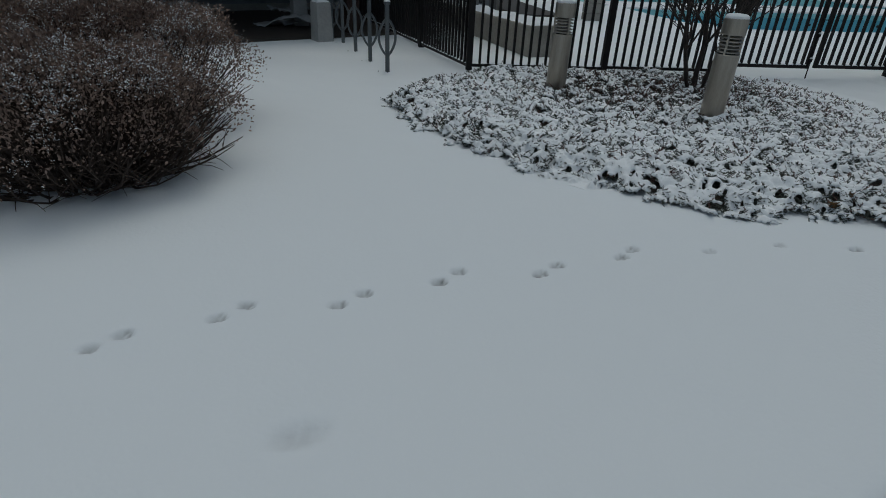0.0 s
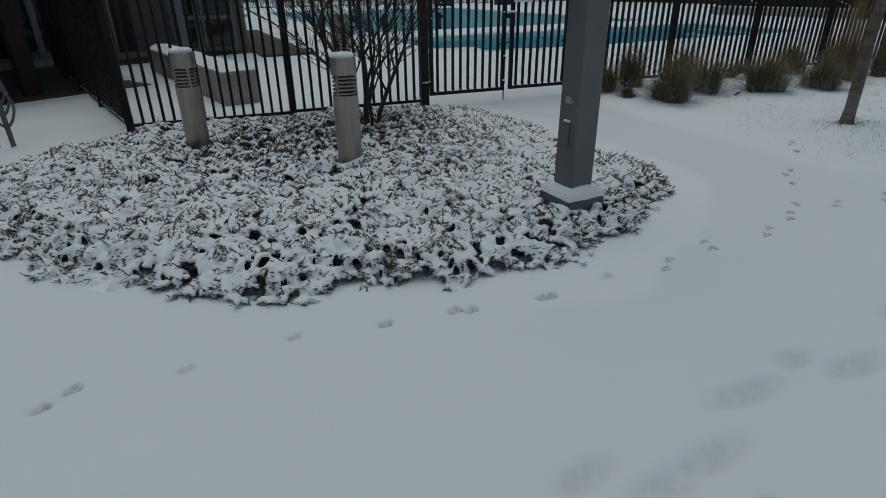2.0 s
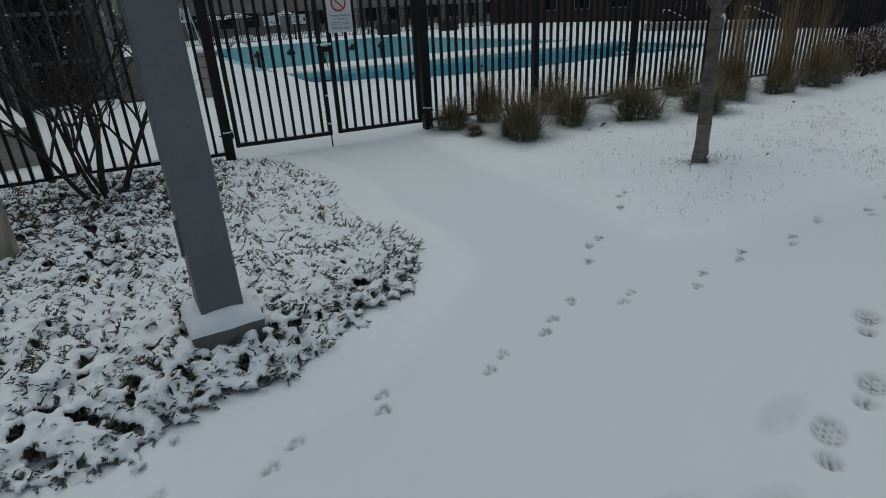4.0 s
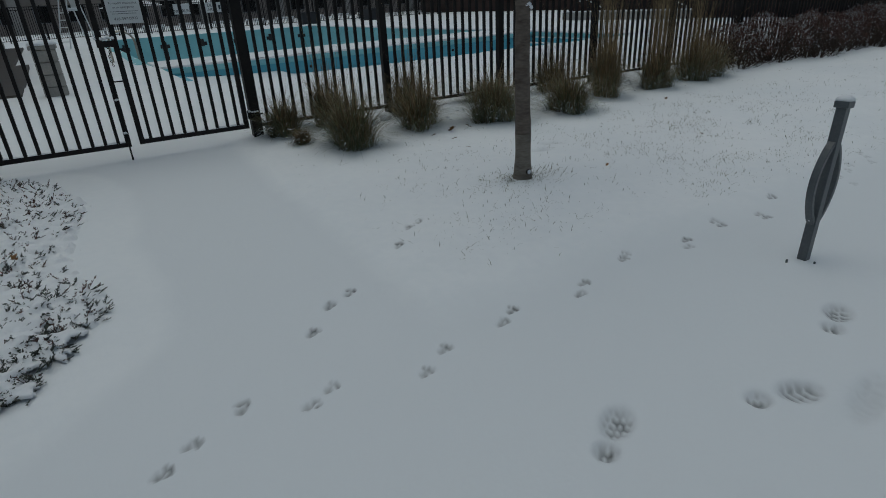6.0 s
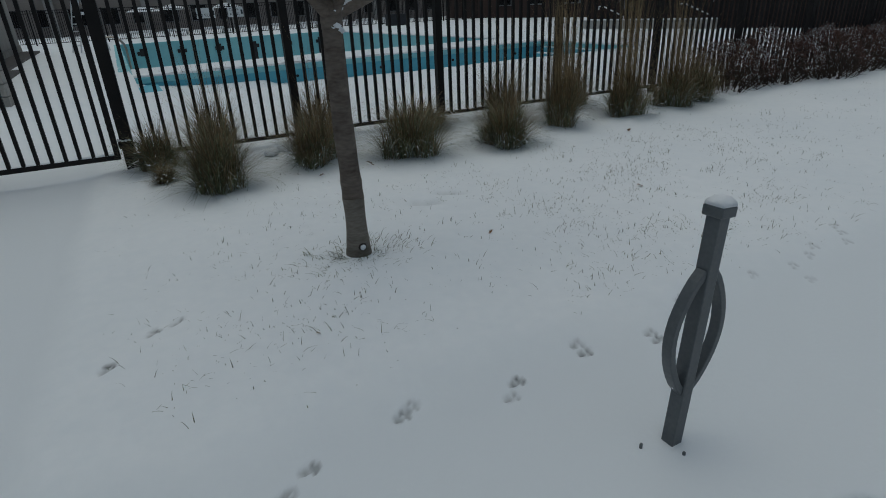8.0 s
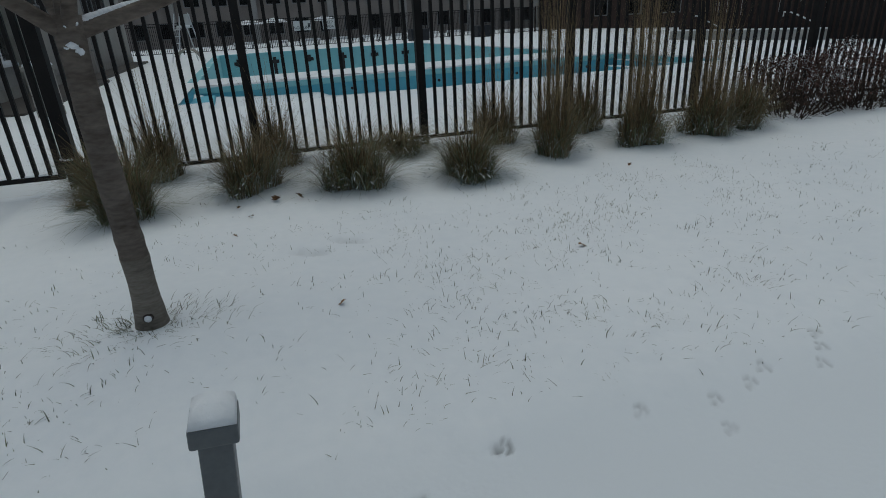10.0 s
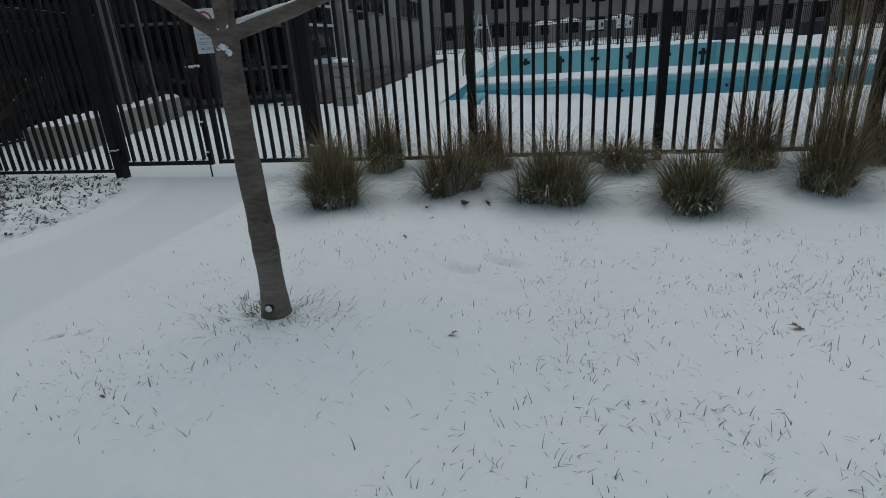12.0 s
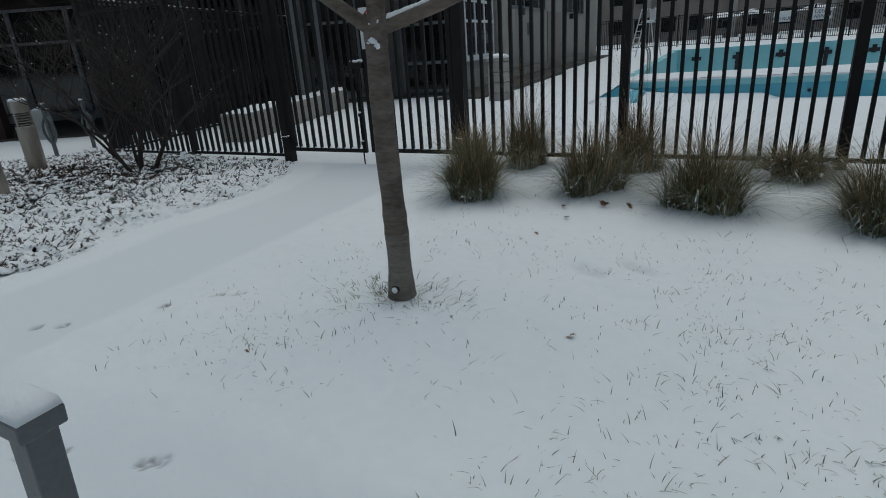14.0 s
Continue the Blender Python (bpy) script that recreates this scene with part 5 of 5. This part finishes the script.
# ---- shrubs ----
def bush(at, rx, ry, h, seed, leaves=15000, stems=130, clots=900, leaf_mat=BUSH_LEAF, label="", group="", name="shrub", leaf=(0.018, 0.034)):
    r = np.random.RandomState(seed)
    rr = random.Random(seed)
    b = thing(name, label, "shrub", group, at=at)
    sp = Soup()
    tips = []
    for k in range(stems):
        a = rr.uniform(0, 2 * math.pi)
        q = math.sqrt(rr.uniform(0.02, 1))
        tx, ty = rx * q * math.cos(a), ry * q * math.sin(a)
        tz = h * (1 - 0.62 * q ** 3) * rr.uniform(0.6, 1.03)
        bx0, by0 = tx * 0.25 + rr.uniform(-0.12, 0.12), ty * 0.25 + rr.uniform(-0.12, 0.12)
        pts = []
        for t in np.linspace(0, 1, 6):
            e = t ** 1.3
            pts.append((bx0 + (tx - bx0) * t + rr.uniform(-0.04, 0.04) * (0 < t < 1), by0 + (ty - by0) * t + rr.uniform(-0.04, 0.04) * (0 < t < 1), -0.03 + (tz + 0.03) * (e if q < 0.6 else t ** 1.7)))
        sp.tube(pts, [0.012, 0.0105, 0.009, 0.007, 0.005, 0.003], 4, False)
        tips += pts[2:]
        for j in (2, 3, 4):
            for _ in range(2):
                p = Vector(pts[j])
                o = p + Vector((rr.uniform(-0.2, 0.2), rr.uniform(-0.2, 0.2), rr.uniform(-0.04, 0.18)))
                sp.tube([p, (p + o) / 2 + Vector((0, 0, 0.015)), o], [0.004, 0.003, 0.0015], 3, False)
                tips.append(tuple(o))
    part("branchwork", sp, TWIG, b)
    T = np.array(tips)
    c = T[r.randint(0, len(T), leaves // 3)] + r.normal(0, 0.04, (leaves // 3, 3))
    # most leaves crowd the outer shell
    m = leaves - leaves // 3
    a, q = r.uniform(0, 2 * math.pi, m), r.uniform(0, 1, m) ** 0.42
    sx, sy = rx * q * np.cos(a), ry * q * np.sin(a)
    wob = 0.20 * vnoise(at[0] + sx, at[1] + sy, 0.5, 70 + seed) + 0.16 * fbm(at[0] + sx, at[1] + sy, 0.2, 90 + seed, 2)
    sz = h * (1 - 0.62 * q ** 3) + wob - np.abs(r.normal(0, 0.07, m)) + np.clip(r.normal(0, 0.03, m), 0, 1) - 0.12 * h * q ** 6 * r.uniform(0, 1, m)
    ed = 1 + 1.1 * wob + r.normal(0, 0.02, m)
    sx, sy = sx * ed, sy * ed
    c = np.concatenate([c, np.stack([sx, sy, sz], -1) + r.normal(0, 0.012, (m, 3))])
    c = c[c[:, 2] > 0.26 * h + 0.52 * h * r.uniform(size=len(c)) ** 1.2]
    n = len(c)
    d = unit(c * np.array([1 / rx, 1 / ry, 1 / h]) + np.array([0, 0, 0.3])) + r.normal(0, 0.55, (n, 3))
    part("foliage", quad_mesh("foliage", diamonds(c, d, r.uniform(leaf[0], leaf[1], n), r.uniform(leaf[0], leaf[1], n) * 0.55)), leaf_mat, b)
    # thin flecks of snow caught on the upper leaves
    q2 = np.sqrt((c[:, 0] / rx) ** 2 + (c[:, 1] / ry) ** 2)
    top = c[(c[:, 2] > h * (1 - 0.62 * np.clip(q2, 0, 1) ** 3) - 0.06) & (vnoise(at[0] + c[:, 0], at[1] + c[:, 1], 0.13, 80 + seed) > -0.05)]
    if len(top):
        e = top[r.randint(0, len(top), clots)]
        e = np.repeat(e, 3, 0) + r.normal(0, 0.008, (3 * len(e), 3)) + np.array([0, 0, 0.012])
        d = r.normal(0, 1, e.shape) * np.array([1, 1, 0.3])
        big = np.where(r.uniform(size=len(e)) < 0.06, 1.7, 1.0)
        part("snow", quad_mesh("snow", diamonds(e, d, r.uniform(0.005, 0.014, len(e)) * big, r.uniform(0.004, 0.010, len(e)) * big)), SNOW_CAP, b)
    return b


L1 = "dense rounded shrub with bronze-brown leaves dusted with snow"
bush((-1.56, 4.2, 0), 1.06, 0.98, 0.92, 1, 44000, 420, 4200, label=L1, group="entrance shrubs")
bush((-1.82, 5.6, 0), 1.14, 0.92, 1.1, 2, 40000, 300, 3000, label=L1, group="entrance shrubs")
bush((-3.3, 4.9, 0), 1.4, 1.5, 1.35, 3, 66000, 160, 2200, label=L1, group="entrance shrubs")
# low red-brown hedge along the eastern fence
for k in range(8):
    bush((16.6 + 1.15 * k, 7.85 + R.uniform(-0.08, 0.08), 0), 0.85, 0.55, 0.80 + 0.04 * (k % 3), 20 + k, 6000, 80, 900, RED_TWIG, "low twiggy hedge shrub with dull red leaves under light snow", "hedge shrubs", "hedge_shrub", (0.02, 0.045))


def limb(sp, p, d, ln, r, depth, rr, up=0.12, wander=0.16, tips=None, sides=6, spread=1.0):
    pts, rad, n = [Vector(p)], [r], 5
    d = Vector(d).normalized()
    for k in range(n):
        d = (d + Vector((rr.uniform(-wander, wander), rr.uniform(-wander, wander), up * 0.4 + rr.uniform(-wander, wander) * 0.6))).normalized()
        pts.append(pts[-1] + d * (ln / n))
        rad.append(r * (1 - 0.55 * (k + 1) / n))
    sp.tube(pts, rad, sides if depth > 1 else 4, depth == 0)
    if tips is not None:
        tips.extend(pts[2:])
    if depth > 0:
        for k in range(2, n + 1):
            for _ in range(2 if k == n else rr.choice((1, 1, 2))):
                a = rr.uniform(0, 2 * math.pi)
                s = Vector((math.cos(a), math.sin(a), 0.25))
                limb(sp, pts[k], d * rr.uniform(0.7, 1.2) + s * rr.uniform(0.5, 0.9) * spread, ln * rr.uniform(0.45, 0.7), rad[k] * 0.68, depth - 1, rr, up, wander, tips, sides, spread)


rr = random.Random(5)
sh = thing("bare_shrub", "leafless multi-stemmed dark shrub by the fence with snow in its forks", "shrub", at=(4.35, 7.02, 0.1))
tips = []
for dx, dy, tx, ty, r, ln in ((0, 0, -0.05, 0.05, 0.036, 1.5), (0.11, 0.05, 0.32, 0.2, 0.030, 1.3), (-0.06, -0.04, -0.5, -0.3, 0.026, 1.5), (0.03, -0.05, -0.25, -0.5, 0.022, 1.3), (-0.04, 0.06, -0.5, 0.15, 0.024, 1.4)):
    sp = Soup()
    limb(sp, (dx, dy, -0.1), (tx, ty, 1.0), ln, r, 3, rr, 0.05, 0.2, tips, 6, 1.35)
    part("stem", sp, SHRUB_BARK, sh, smooth=True)
sp = Soup()
for p in rr.sample(tips, 70):
    s = rr.uniform(0.003, 0.008)
    sp.lump(p + Vector((0, 0, 0.008)), (s * 1.5, s, s * 0.8), rr)
tagged(part("snow", sp, SNOW_CAP, sh, smooth=True), "snow lodged on the twigs", kind="stuff")

# ---- young tree on the lawn ----
tree = thing("tree", "young bare tree, smooth grey-brown trunk, snow in its fork", "tree", at=(9.475, 4.89, 0.085))
sp = Soup()
pts, rad = [], []
for k in range(34):
    z = -0.06 + 1.48 * k / 33
    pts.append((-0.008 * (z / 1.5) + 0.005 * math.sin(5 * z), 0.01 * (z / 1.5), z))
    flare = 0.028 * math.exp(-max(z - 0.0, 0) / 0.09)
    ring = 0.0035 * math.exp(-((z - 0.36) / 0.025) ** 2) + 0.004 * math.exp(-((z - 0.47) / 0.02) ** 2) + 0.0015 * math.sin(19 * z) + 0.0012 * math.sin(61 * z) * math.sin(13 * z)
    rad.append(0.062 - 0.007 * z + 0.8 * flare + ring + (0.004 * ramp(1.2, 1.38, z)))
sp.tube(pts[10:], rad[10:], 20)
part("trunk", sp, BARK, tree, smooth=True)
sp = Soup()
sp.tube(pts[:11], rad[:10] + [rad[10] * 1.02], 20)
part("trunk_base", sp, PALE_BARK, tree, "paler ringed bark below the old graft", smooth=True)
sp = Soup()
sp.lump((0.005, -0.064, 0.095), (0.028, 0.016, 0.026), R, 0.08)
part("knot", sp, SHRUB_BARK, tree, "dark pruning scar", True)
sp = Soup()
sp.lump((0.005, -0.076, 0.095), (0.018, 0.01, 0.017), R, 0.1)
part("snow", sp, SNOW_CAP, tree, smooth=True)
rr = random.Random(9)
tips = []
top = Vector((-0.005, 0.01, 1.36))
for dx, dy, dz, r, ln in ((-0.62, -0.42, 0.55, 0.033, 1.5), (0.8, 0.5, 0.14, 0.034, 1.4), (0.02, 0.1, 1.0, 0.042, 1.7), (0.3, -0.6, 0.9, 0.03, 1.2), (-0.3, 0.6, 0.85, 0.03, 1.2)):
    sp = Soup()
    limb(sp, top + Vector((dx, dy, 0)) * 0.03, (dx, dy, dz), ln, r, 3, rr, 0.25, 0.1, tips, 8)
    part("limb", sp, BARK, tree, smooth=True)
sp = Soup()
for k in range(16):
    t = k / 15
    sp.lump(top + Vector((0.05 + 0.24 * t, 0.03 + 0.155 * t, 0.042 + 0.075 * t)), (0.032, 0.028, 0.018), R, 0.12)
for x, z, w, h in ((-0.01, -0.05, 0.03, 0.022), (0.012, -0.075, 0.022, 0.02), (-0.012, 0.02, 0.016, 0.014), (0.02, 0.03, 0.014, 0.012), (-0.03, -0.06, 0.014, 0.012)):
    sp.lump(top + Vector((x + 0.02, -0.051, z)), (w * 0.8, 0.007, h * 0.8), R, 0.45)
for p in rr.sample(tips, 200):
    s = rr.uniform(0.005, 0.012)
    sp.lump(p + Vector((0, 0, 0.01)), (s * 1.6, s * 1.2, s * 0.8), rr)
tagged(part("snow", sp, SNOW_CAP, tree, smooth=True), "snow lodged on the twigs", kind="stuff")


# ---- ornamental grasses ----
def grass_clump(at, h, w, seed, stalk=1.0, green=1.0, snowy=0.5):
    r = np.random.RandomState(seed)
    rr = random.Random(seed)
    g = thing("grass_clump", "ornamental grass clump with green base and dry tan stalks" if h > 0.5 else "low flattened grass clump weighed down with snow", "grass", "ornamental grasses", at=at)

    def tuft(name, n, hh, reach, droop, width, mat, rad, loose=0.6):
        a = r.uniform(0, 2 * math.pi, n)
        q = np.sqrt(r.uniform(0, 1, n)) * rad * (1 + 0.28 * np.sin(2 * a + seed) + 0.18 * np.sin(3 * a + 2 * seed))
        base = np.stack([q * np.cos(a), q * np.sin(a), np.full(n, -0.03)], -1)
        yaw = a + r.normal(0, loose, n)
        V, F = blades(base, yaw, hh * r.uniform(0.4, 1.1, n) * (1.08 - 0.45 * np.minimum(q / rad, 1) ** 2), reach * r.uniform(0.1, 1.1, n), r.uniform(0.4, 1.0, n) * droop, width * r.uniform(0.7, 1.3, n), 5)
        part(name, mesh_np(name, V, F), mat, g)

    low = min(h, 0.8)
    tuft("green_foliage", int(480 * green), 1.05 * low, 0.36 * w, 0.6, 0.006, GREEN_BLADE, 0.15 * w, 1.1)
    tuft("green_skirt", int(110 * green), 0.8 * low, 0.40 * w, 0.8, 0.0055, GREEN_BLADE, 0.16 * w, 0.8)
    tuft("brown_foliage", 520, 1.25 * low, 0.38 * w, 0.55, 0.0048, BROWN_BLADE, 0.15 * w, 1.2)
    tuft("pale_foliage", 210, 1.3 * low, 0.46 * w, 0.55, 0.0038, TAN_BLADE, 0.15 * w, 1.2)
    if stalk:
        tuft("dry_plume", int(60 * stalk), 1.5 * h, 0.42 * w, 0.35, 0.003, TAN_BLADE, 0.14 * w, 1.3)
        tuft("seed_stalk", int(9 * stalk), 1.8 * h, 0.7 * w, 0.45, 0.0032, TAN_BLADE, 0.12 * w, 1.0)
    if stalk > 1.3:
        tuft("feather_reed", int(140 * stalk), 1.75 * h, 0.24 * w, 0.1, 0.0034, TAN_BLADE, 0.13 * w, 1.4)
    tuft("frosted_foliage", int(130 * snowy + 40), 0.7 * low, 0.38 * w, 0.72, 0.0058, FROST_BLADE, 0.18 * w, 0.9)
    r2 = np.random.RandomState(seed + 500)
    n = int(80 * snowy)
    a, q = r2.uniform(0, 2 * math.pi, n), r2.uniform(0.12, 0.36, n) * w
    c = np.stack([q * np.cos(a), q * np.sin(a), r2.uniform(0.02, 0.22, n) * (1 - q / w)], -1)
    d = np.stack([np.cos(a), np.sin(a), r2.uniform(-0.6, 0.2, n)], -1) + r2.normal(0, 0.3, (n, 3))
    part("snow", quad_mesh("snow", diamonds(c, d, r2.uniform(0.03, 0.08, n), r2.uniform(0.007, 0.016, n))), SNOW_CAP, g)
    tagged(g.children[-1], "snow caught on the blades", kind="stuff")
    return g


for k, (x, y, h, w, stalk, green, snowy) in enumerate((
        (8.46, 8.1, 0.5, 0.8, 0.5, 1.2, 0.6), (8.92, 7.12, 0.72, 1.15, 1.0, 1.2, 0.6), (9.05, 8.2, 0.95, 0.95, 1.2, 0.7, 0.6), (9.9, 7.42, 0.66, 1.1, 0.9, 0.6, 0.8), (10.15, 8.2, 0.95, 1.0, 1.0, 0.4, 0.9),
        (10.82, 7.16, 0.68, 1.2, 0.7, 1.3, 0.9), (11.45, 8.2, 0.36, 1.2, 0.2, 1.0, 2.2), (11.87, 6.98, 0.60, 1.05, 0.6, 1.1, 1.4), (12.62, 8.2, 1.0, 1.25, 1.0, 0.4, 1.0), (12.98, 7.42, 1.15, 1.0, 1.6, 0.7, 0.9),
        (13.75, 8.2, 1.0, 1.0, 1.2, 0.5, 0.8), (14.0, 7.4, 1.25, 1.0, 1.8, 0.6, 0.9), (14.95, 7.5, 1.05, 1.1, 1.4, 0.6, 0.9), (15.55, 7.6, 0.9, 1.0, 1.2, 0.7, 0.9), (8.5, 7.55, 0.18, 0.35, 0.0, 0.3, 0.4))):
    grass_clump((x, y, gz(x, y)), 1.15 * h, 1.22 * w, 60 + k, stalk, green, snowy)

# stones half buried between the grasses
for x, y, s in ((9.55, 7.95, 0.09), (9.72, 8.05, 0.12), (11.2, 7.95, 0.11)):
    sp = Soup()
    sp.lump((0, 0, 0.03), (s, s * 0.8, s * 0.6), R, 0.15)
    ob = solid("stone", sp, SNOW_CAP, "snow-capped stone between the grasses", "stone", smooth=True, group="stones")
    ob.matrix_basis = pose(x, y, gz(x, y))

# ---- lawn blades that poke through the snow ----
r = np.random.RandomState(77)
n = 42000
x, y = r.uniform(7.7, 22, n), r.uniform(3.6, 8.1, n)
spot = 0.10 + 0.95 * np.exp(-(((x - 11.7) / 1.3) ** 2 + ((y - 4.3) / 0.75) ** 2)) + 0.6 * np.exp(-(((x - 12.6) / 2.6) ** 2 + ((y - 5.7) / 0.8) ** 2)) + 0.3 * np.exp(-(((x - 8.8) / 0.7) ** 2 + ((y - 4.2) / 0.4) ** 2))
dens = spot * np.clip(0.55 + 1.2 * fbm(x, y, 0.5, 51, 3), 0, 1.6) * ramp(7.95, 8.3, x) * ramp(3.65, 3.9, y) * ramp(7.4, 6.4, y)
k = np.nonzero(r.uniform(size=n) < np.clip(dens, 0, 1) * 0.60)[0]
many = r.randint(1, 5, len(k))
k = np.repeat(k, many)
n = len(k)
lean = (_hash(np.floor(x[k] * 1e4), np.floor(y[k] * 1e4), 3)) * 2 * math.pi
size = 0.4 + 0.75 * _hash(np.floor(x[k] * 1e4), np.floor(y[k] * 1e4), 5)
x, y = x[k] + r.normal(0, 0.035, n), y[k] + r.normal(0, 0.035, n)
V, F = blades(np.stack([x, y, ground_base(x, y) - 0.004], -1), lean + r.normal(0, 0.7, n), size * (0.008 + 0.05 * r.uniform(0, 1, n) ** 1.6), size * (0.006 + 0.06 * r.uniform(0, 1, n) ** 1.2), r.uniform(0.0, 0.4, n), r.uniform(0.002, 0.0042, n), 4)
lawn = part("lawn_blades", mesh_np("lawn_blades", V, F), LAWN_BLADE)
tagged(lawn, "sparse grass blades poking through the thin snow", "grass", "", "stuff")
n = 340
a, q = r.uniform(0, 2 * math.pi, n), 0.075 + 0.30 * r.uniform(0, 1, n) ** 1.7
x, y = 9.475 + q * np.cos(a) * 1.25, 4.89 + q * np.sin(a) * 0.8
V, F = blades(np.stack([x, y, ground_base(x, y) - 0.006], -1), a + r.normal(0, 0.8, n), r.uniform(0.015, 0.06, n), r.uniform(0.02, 0.08, n), r.uniform(0.1, 0.8, n), r.uniform(0.0025, 0.0045, n), 4)
tuft = part("grass_ring", mesh_np("grass_ring", V, F), LAWN_BLADE)
tagged(tuft, "longer grass round the foot of the tree", "grass", "", "stuff")

# ---- pool side things ----
far = thing("far_fence", "black picket fence along the far side of the pool deck", "fence")
f0, f1 = Vector((-1.0, 55.0)), Vector((42.0, 58.5))
fd = (f1 - f0).normalized()
sp = Soup()
for k in range(300):
    p = f0 + fd * (0.143 * k)
    sp.box((p.x, p.y, 1.25), (0.036, 0.036, 2.3))
ob = part("picket_screen", sp, BLACK_STEEL, far)
tagged(ob, kind="stuff")
for z in (0.12, 2.2, 2.4):
    sp = Soup()
    c = (f0 + f1) / 2
    sp.box((c.x, c.y, z), ((f1 - f0).length, 0.04, 0.045), math.atan2(fd.y, fd.x))
    part("rail", sp, BLACK_STEEL, far)
for k in range(18):
    p = f0 + fd * (2.4 * k)
    at_child("post", POST, far, (p.x, p.y, 1.2))
for x, w, lines in ((13.75, 1.5, ("", "NO RUN")), (16.2, 1.3, ("DEEP", "AREA"))):
    t = (x - f0.x) / fd.x
    p = f0 + fd * t
    b = thing("pool_sign", "white board with dark lettering hung on the far fence", "sign", "pool signs", at=(p.x, p.y - 0.06, 1.75), rz=5)
    sp = Soup()
    sp.box((0, 0, 0), (w, 0.03, 0.8))
    part("board", sp, SIGN_WHITE, b)
    for row, text in enumerate(lines):
        words("lettering", text, 0.34, SIGN_INK, b, (-0.1, -0.02, 0.07 - 0.34 * row))
    sp = Soup()
    sp.box((w * 0.4, -0.02, 0.0), (w * 0.13, 0.012, 0.34))
    part("pictogram", sp, SIGN_INK, b, "dark pictogram block")

chair = thing("lifeguard_chair", "tall white tubular lifeguard chair with snow on the seat", "chair", at=(6.0, 38.5, 0), rz=-60)
for sx in (-0.45, 0.45):
    for a, b_ in (((sx, -0.75, 0), (sx * 0.8, -0.15, 2.6)), ((sx, 0.75, 0), (sx * 0.8, 0.3, 2.6))):
        sp = Soup()
        sp.tube([a, b_], [0.035, 0.035], 8)
        part("leg", sp, WHITE_TUBE, chair)
for k in range(5):
    sp = Soup()
    z = 0.35 + 0.35 * k
    sp.tube([(-0.42, -0.72 + 0.6 * z / 2.6, z), (0.42, -0.72 + 0.6 * z / 2.6, z)], [0.025, 0.025], 8)
    part("rung", sp, WHITE_TUBE, chair)
sp = Soup()
sp.box((0, 0.1, 1.85), (0.75, 0.6, 0.06))
part("seat", sp, WHITE_TUBE, chair, bevel=0.02)
sp = Soup()
sp.box((0, 0.36, 2.25), (0.75, 0.06, 0.6))
part("backrest", sp, WHITE_TUBE, chair, bevel=0.02)
sp = Soup()
sp.box((0, 0.08, 1.92), (0.7, 0.5, 0.09))
part("snow", sp, SNOW_CAP, chair, bevel=0.03)

lad = thing("pool_ladder", "bent stainless pool ladder at the basin edge", "ladder", at=(7.9, 25.2, 0), rz=0)
for sy in (-0.28, 0.28):
    sp = Soup()
    pts = [(-0.75, sy, -0.02), (-0.75, sy, 0.55)] + [(-0.75 + 0.42 * (1 - math.cos(t)), sy, 0.55 + 0.42 * math.sin(t)) for t in np.linspace(0.2, math.pi, 9)] + [(0.1, sy, -0.9)]
    sp.tube(pts, [0.03] * len(pts), 8)
    part("rail", sp, STAINLESS, lad, smooth=True)
for z in (-0.3, -0.6):
    sp = Soup()
    sp.box((0.1, 0, z), (0.1, 0.56, 0.03))
    part("tread", sp, STAINLESS, lad)

# snow-laden loungers, sunshades and boxes beyond the pool
for k in range(9):
    x, y = 8.5 + 3.1 * k, 61.0 + 0.25 * k + R.uniform(-0.4, 0.4)
    lg = thing("sun_lounger", "stacked sun lounger covered with snow", "lounger", "sun loungers", at=(x, y, 0), rz=R.uniform(-8, 8))
    sp = Soup()
    sp.box((0, 0, 0.42), (1.9, 0.65, 0.1))
    part("frame", sp, WHITE_TUBE, lg, bevel=0.02)
    for a, b_ in ((-0.8, -0.25), (0.8, -0.25), (-0.8, 0.25), (0.8, 0.25)):
        sp = Soup()
        sp.box((a, b_, 0.19), (0.06, 0.06, 0.42))
        part("leg", sp, MULLION, lg)
    sp = Soup()
    sp.box((0, 0, 0.53), (1.85, 0.6, 0.13))
    part("snow", sp, SNOW_CAP, lg, bevel=0.05)
for x, y, z in ((9.2, 63, 2.5), (11.6, 64, 2.6), (16.6, 65, 2.6)):
    um = thing("sunshade", "open sunshade loaded with snow", "parasol", "sunshades", at=(x, y, 0))
    sp = Soup()
    sp.tube([(0, 0, -0.05), (0, 0, z)], [0.035, 0.035], 8)
    part("pole", sp, MULLION, um)
    sp = Soup()
    sp.lathe([(1.5, z - 0.38), (1.45, z - 0.34), (0.7, z - 0.08), (0.05, z + 0.06)], sides=8)
    part("canopy", sp, SNOW_CAP, um)
for x, y in ((23.5, 53.0), (29.5, 52.5)):
    sp = Soup()
    sp.box((0, 0, 0.45), (1.7, 0.9, 0.95))
    sp.box((0, 0, 0.95), (1.8, 1.0, 0.08))
    ob = solid("storage_box", sp, BLUE_BLACK, "dark plastic deck storage box", "box", bevel=0.03, group="storage boxes")
    ob.matrix_basis = pose(x, y, 0, 0, 0, 8)
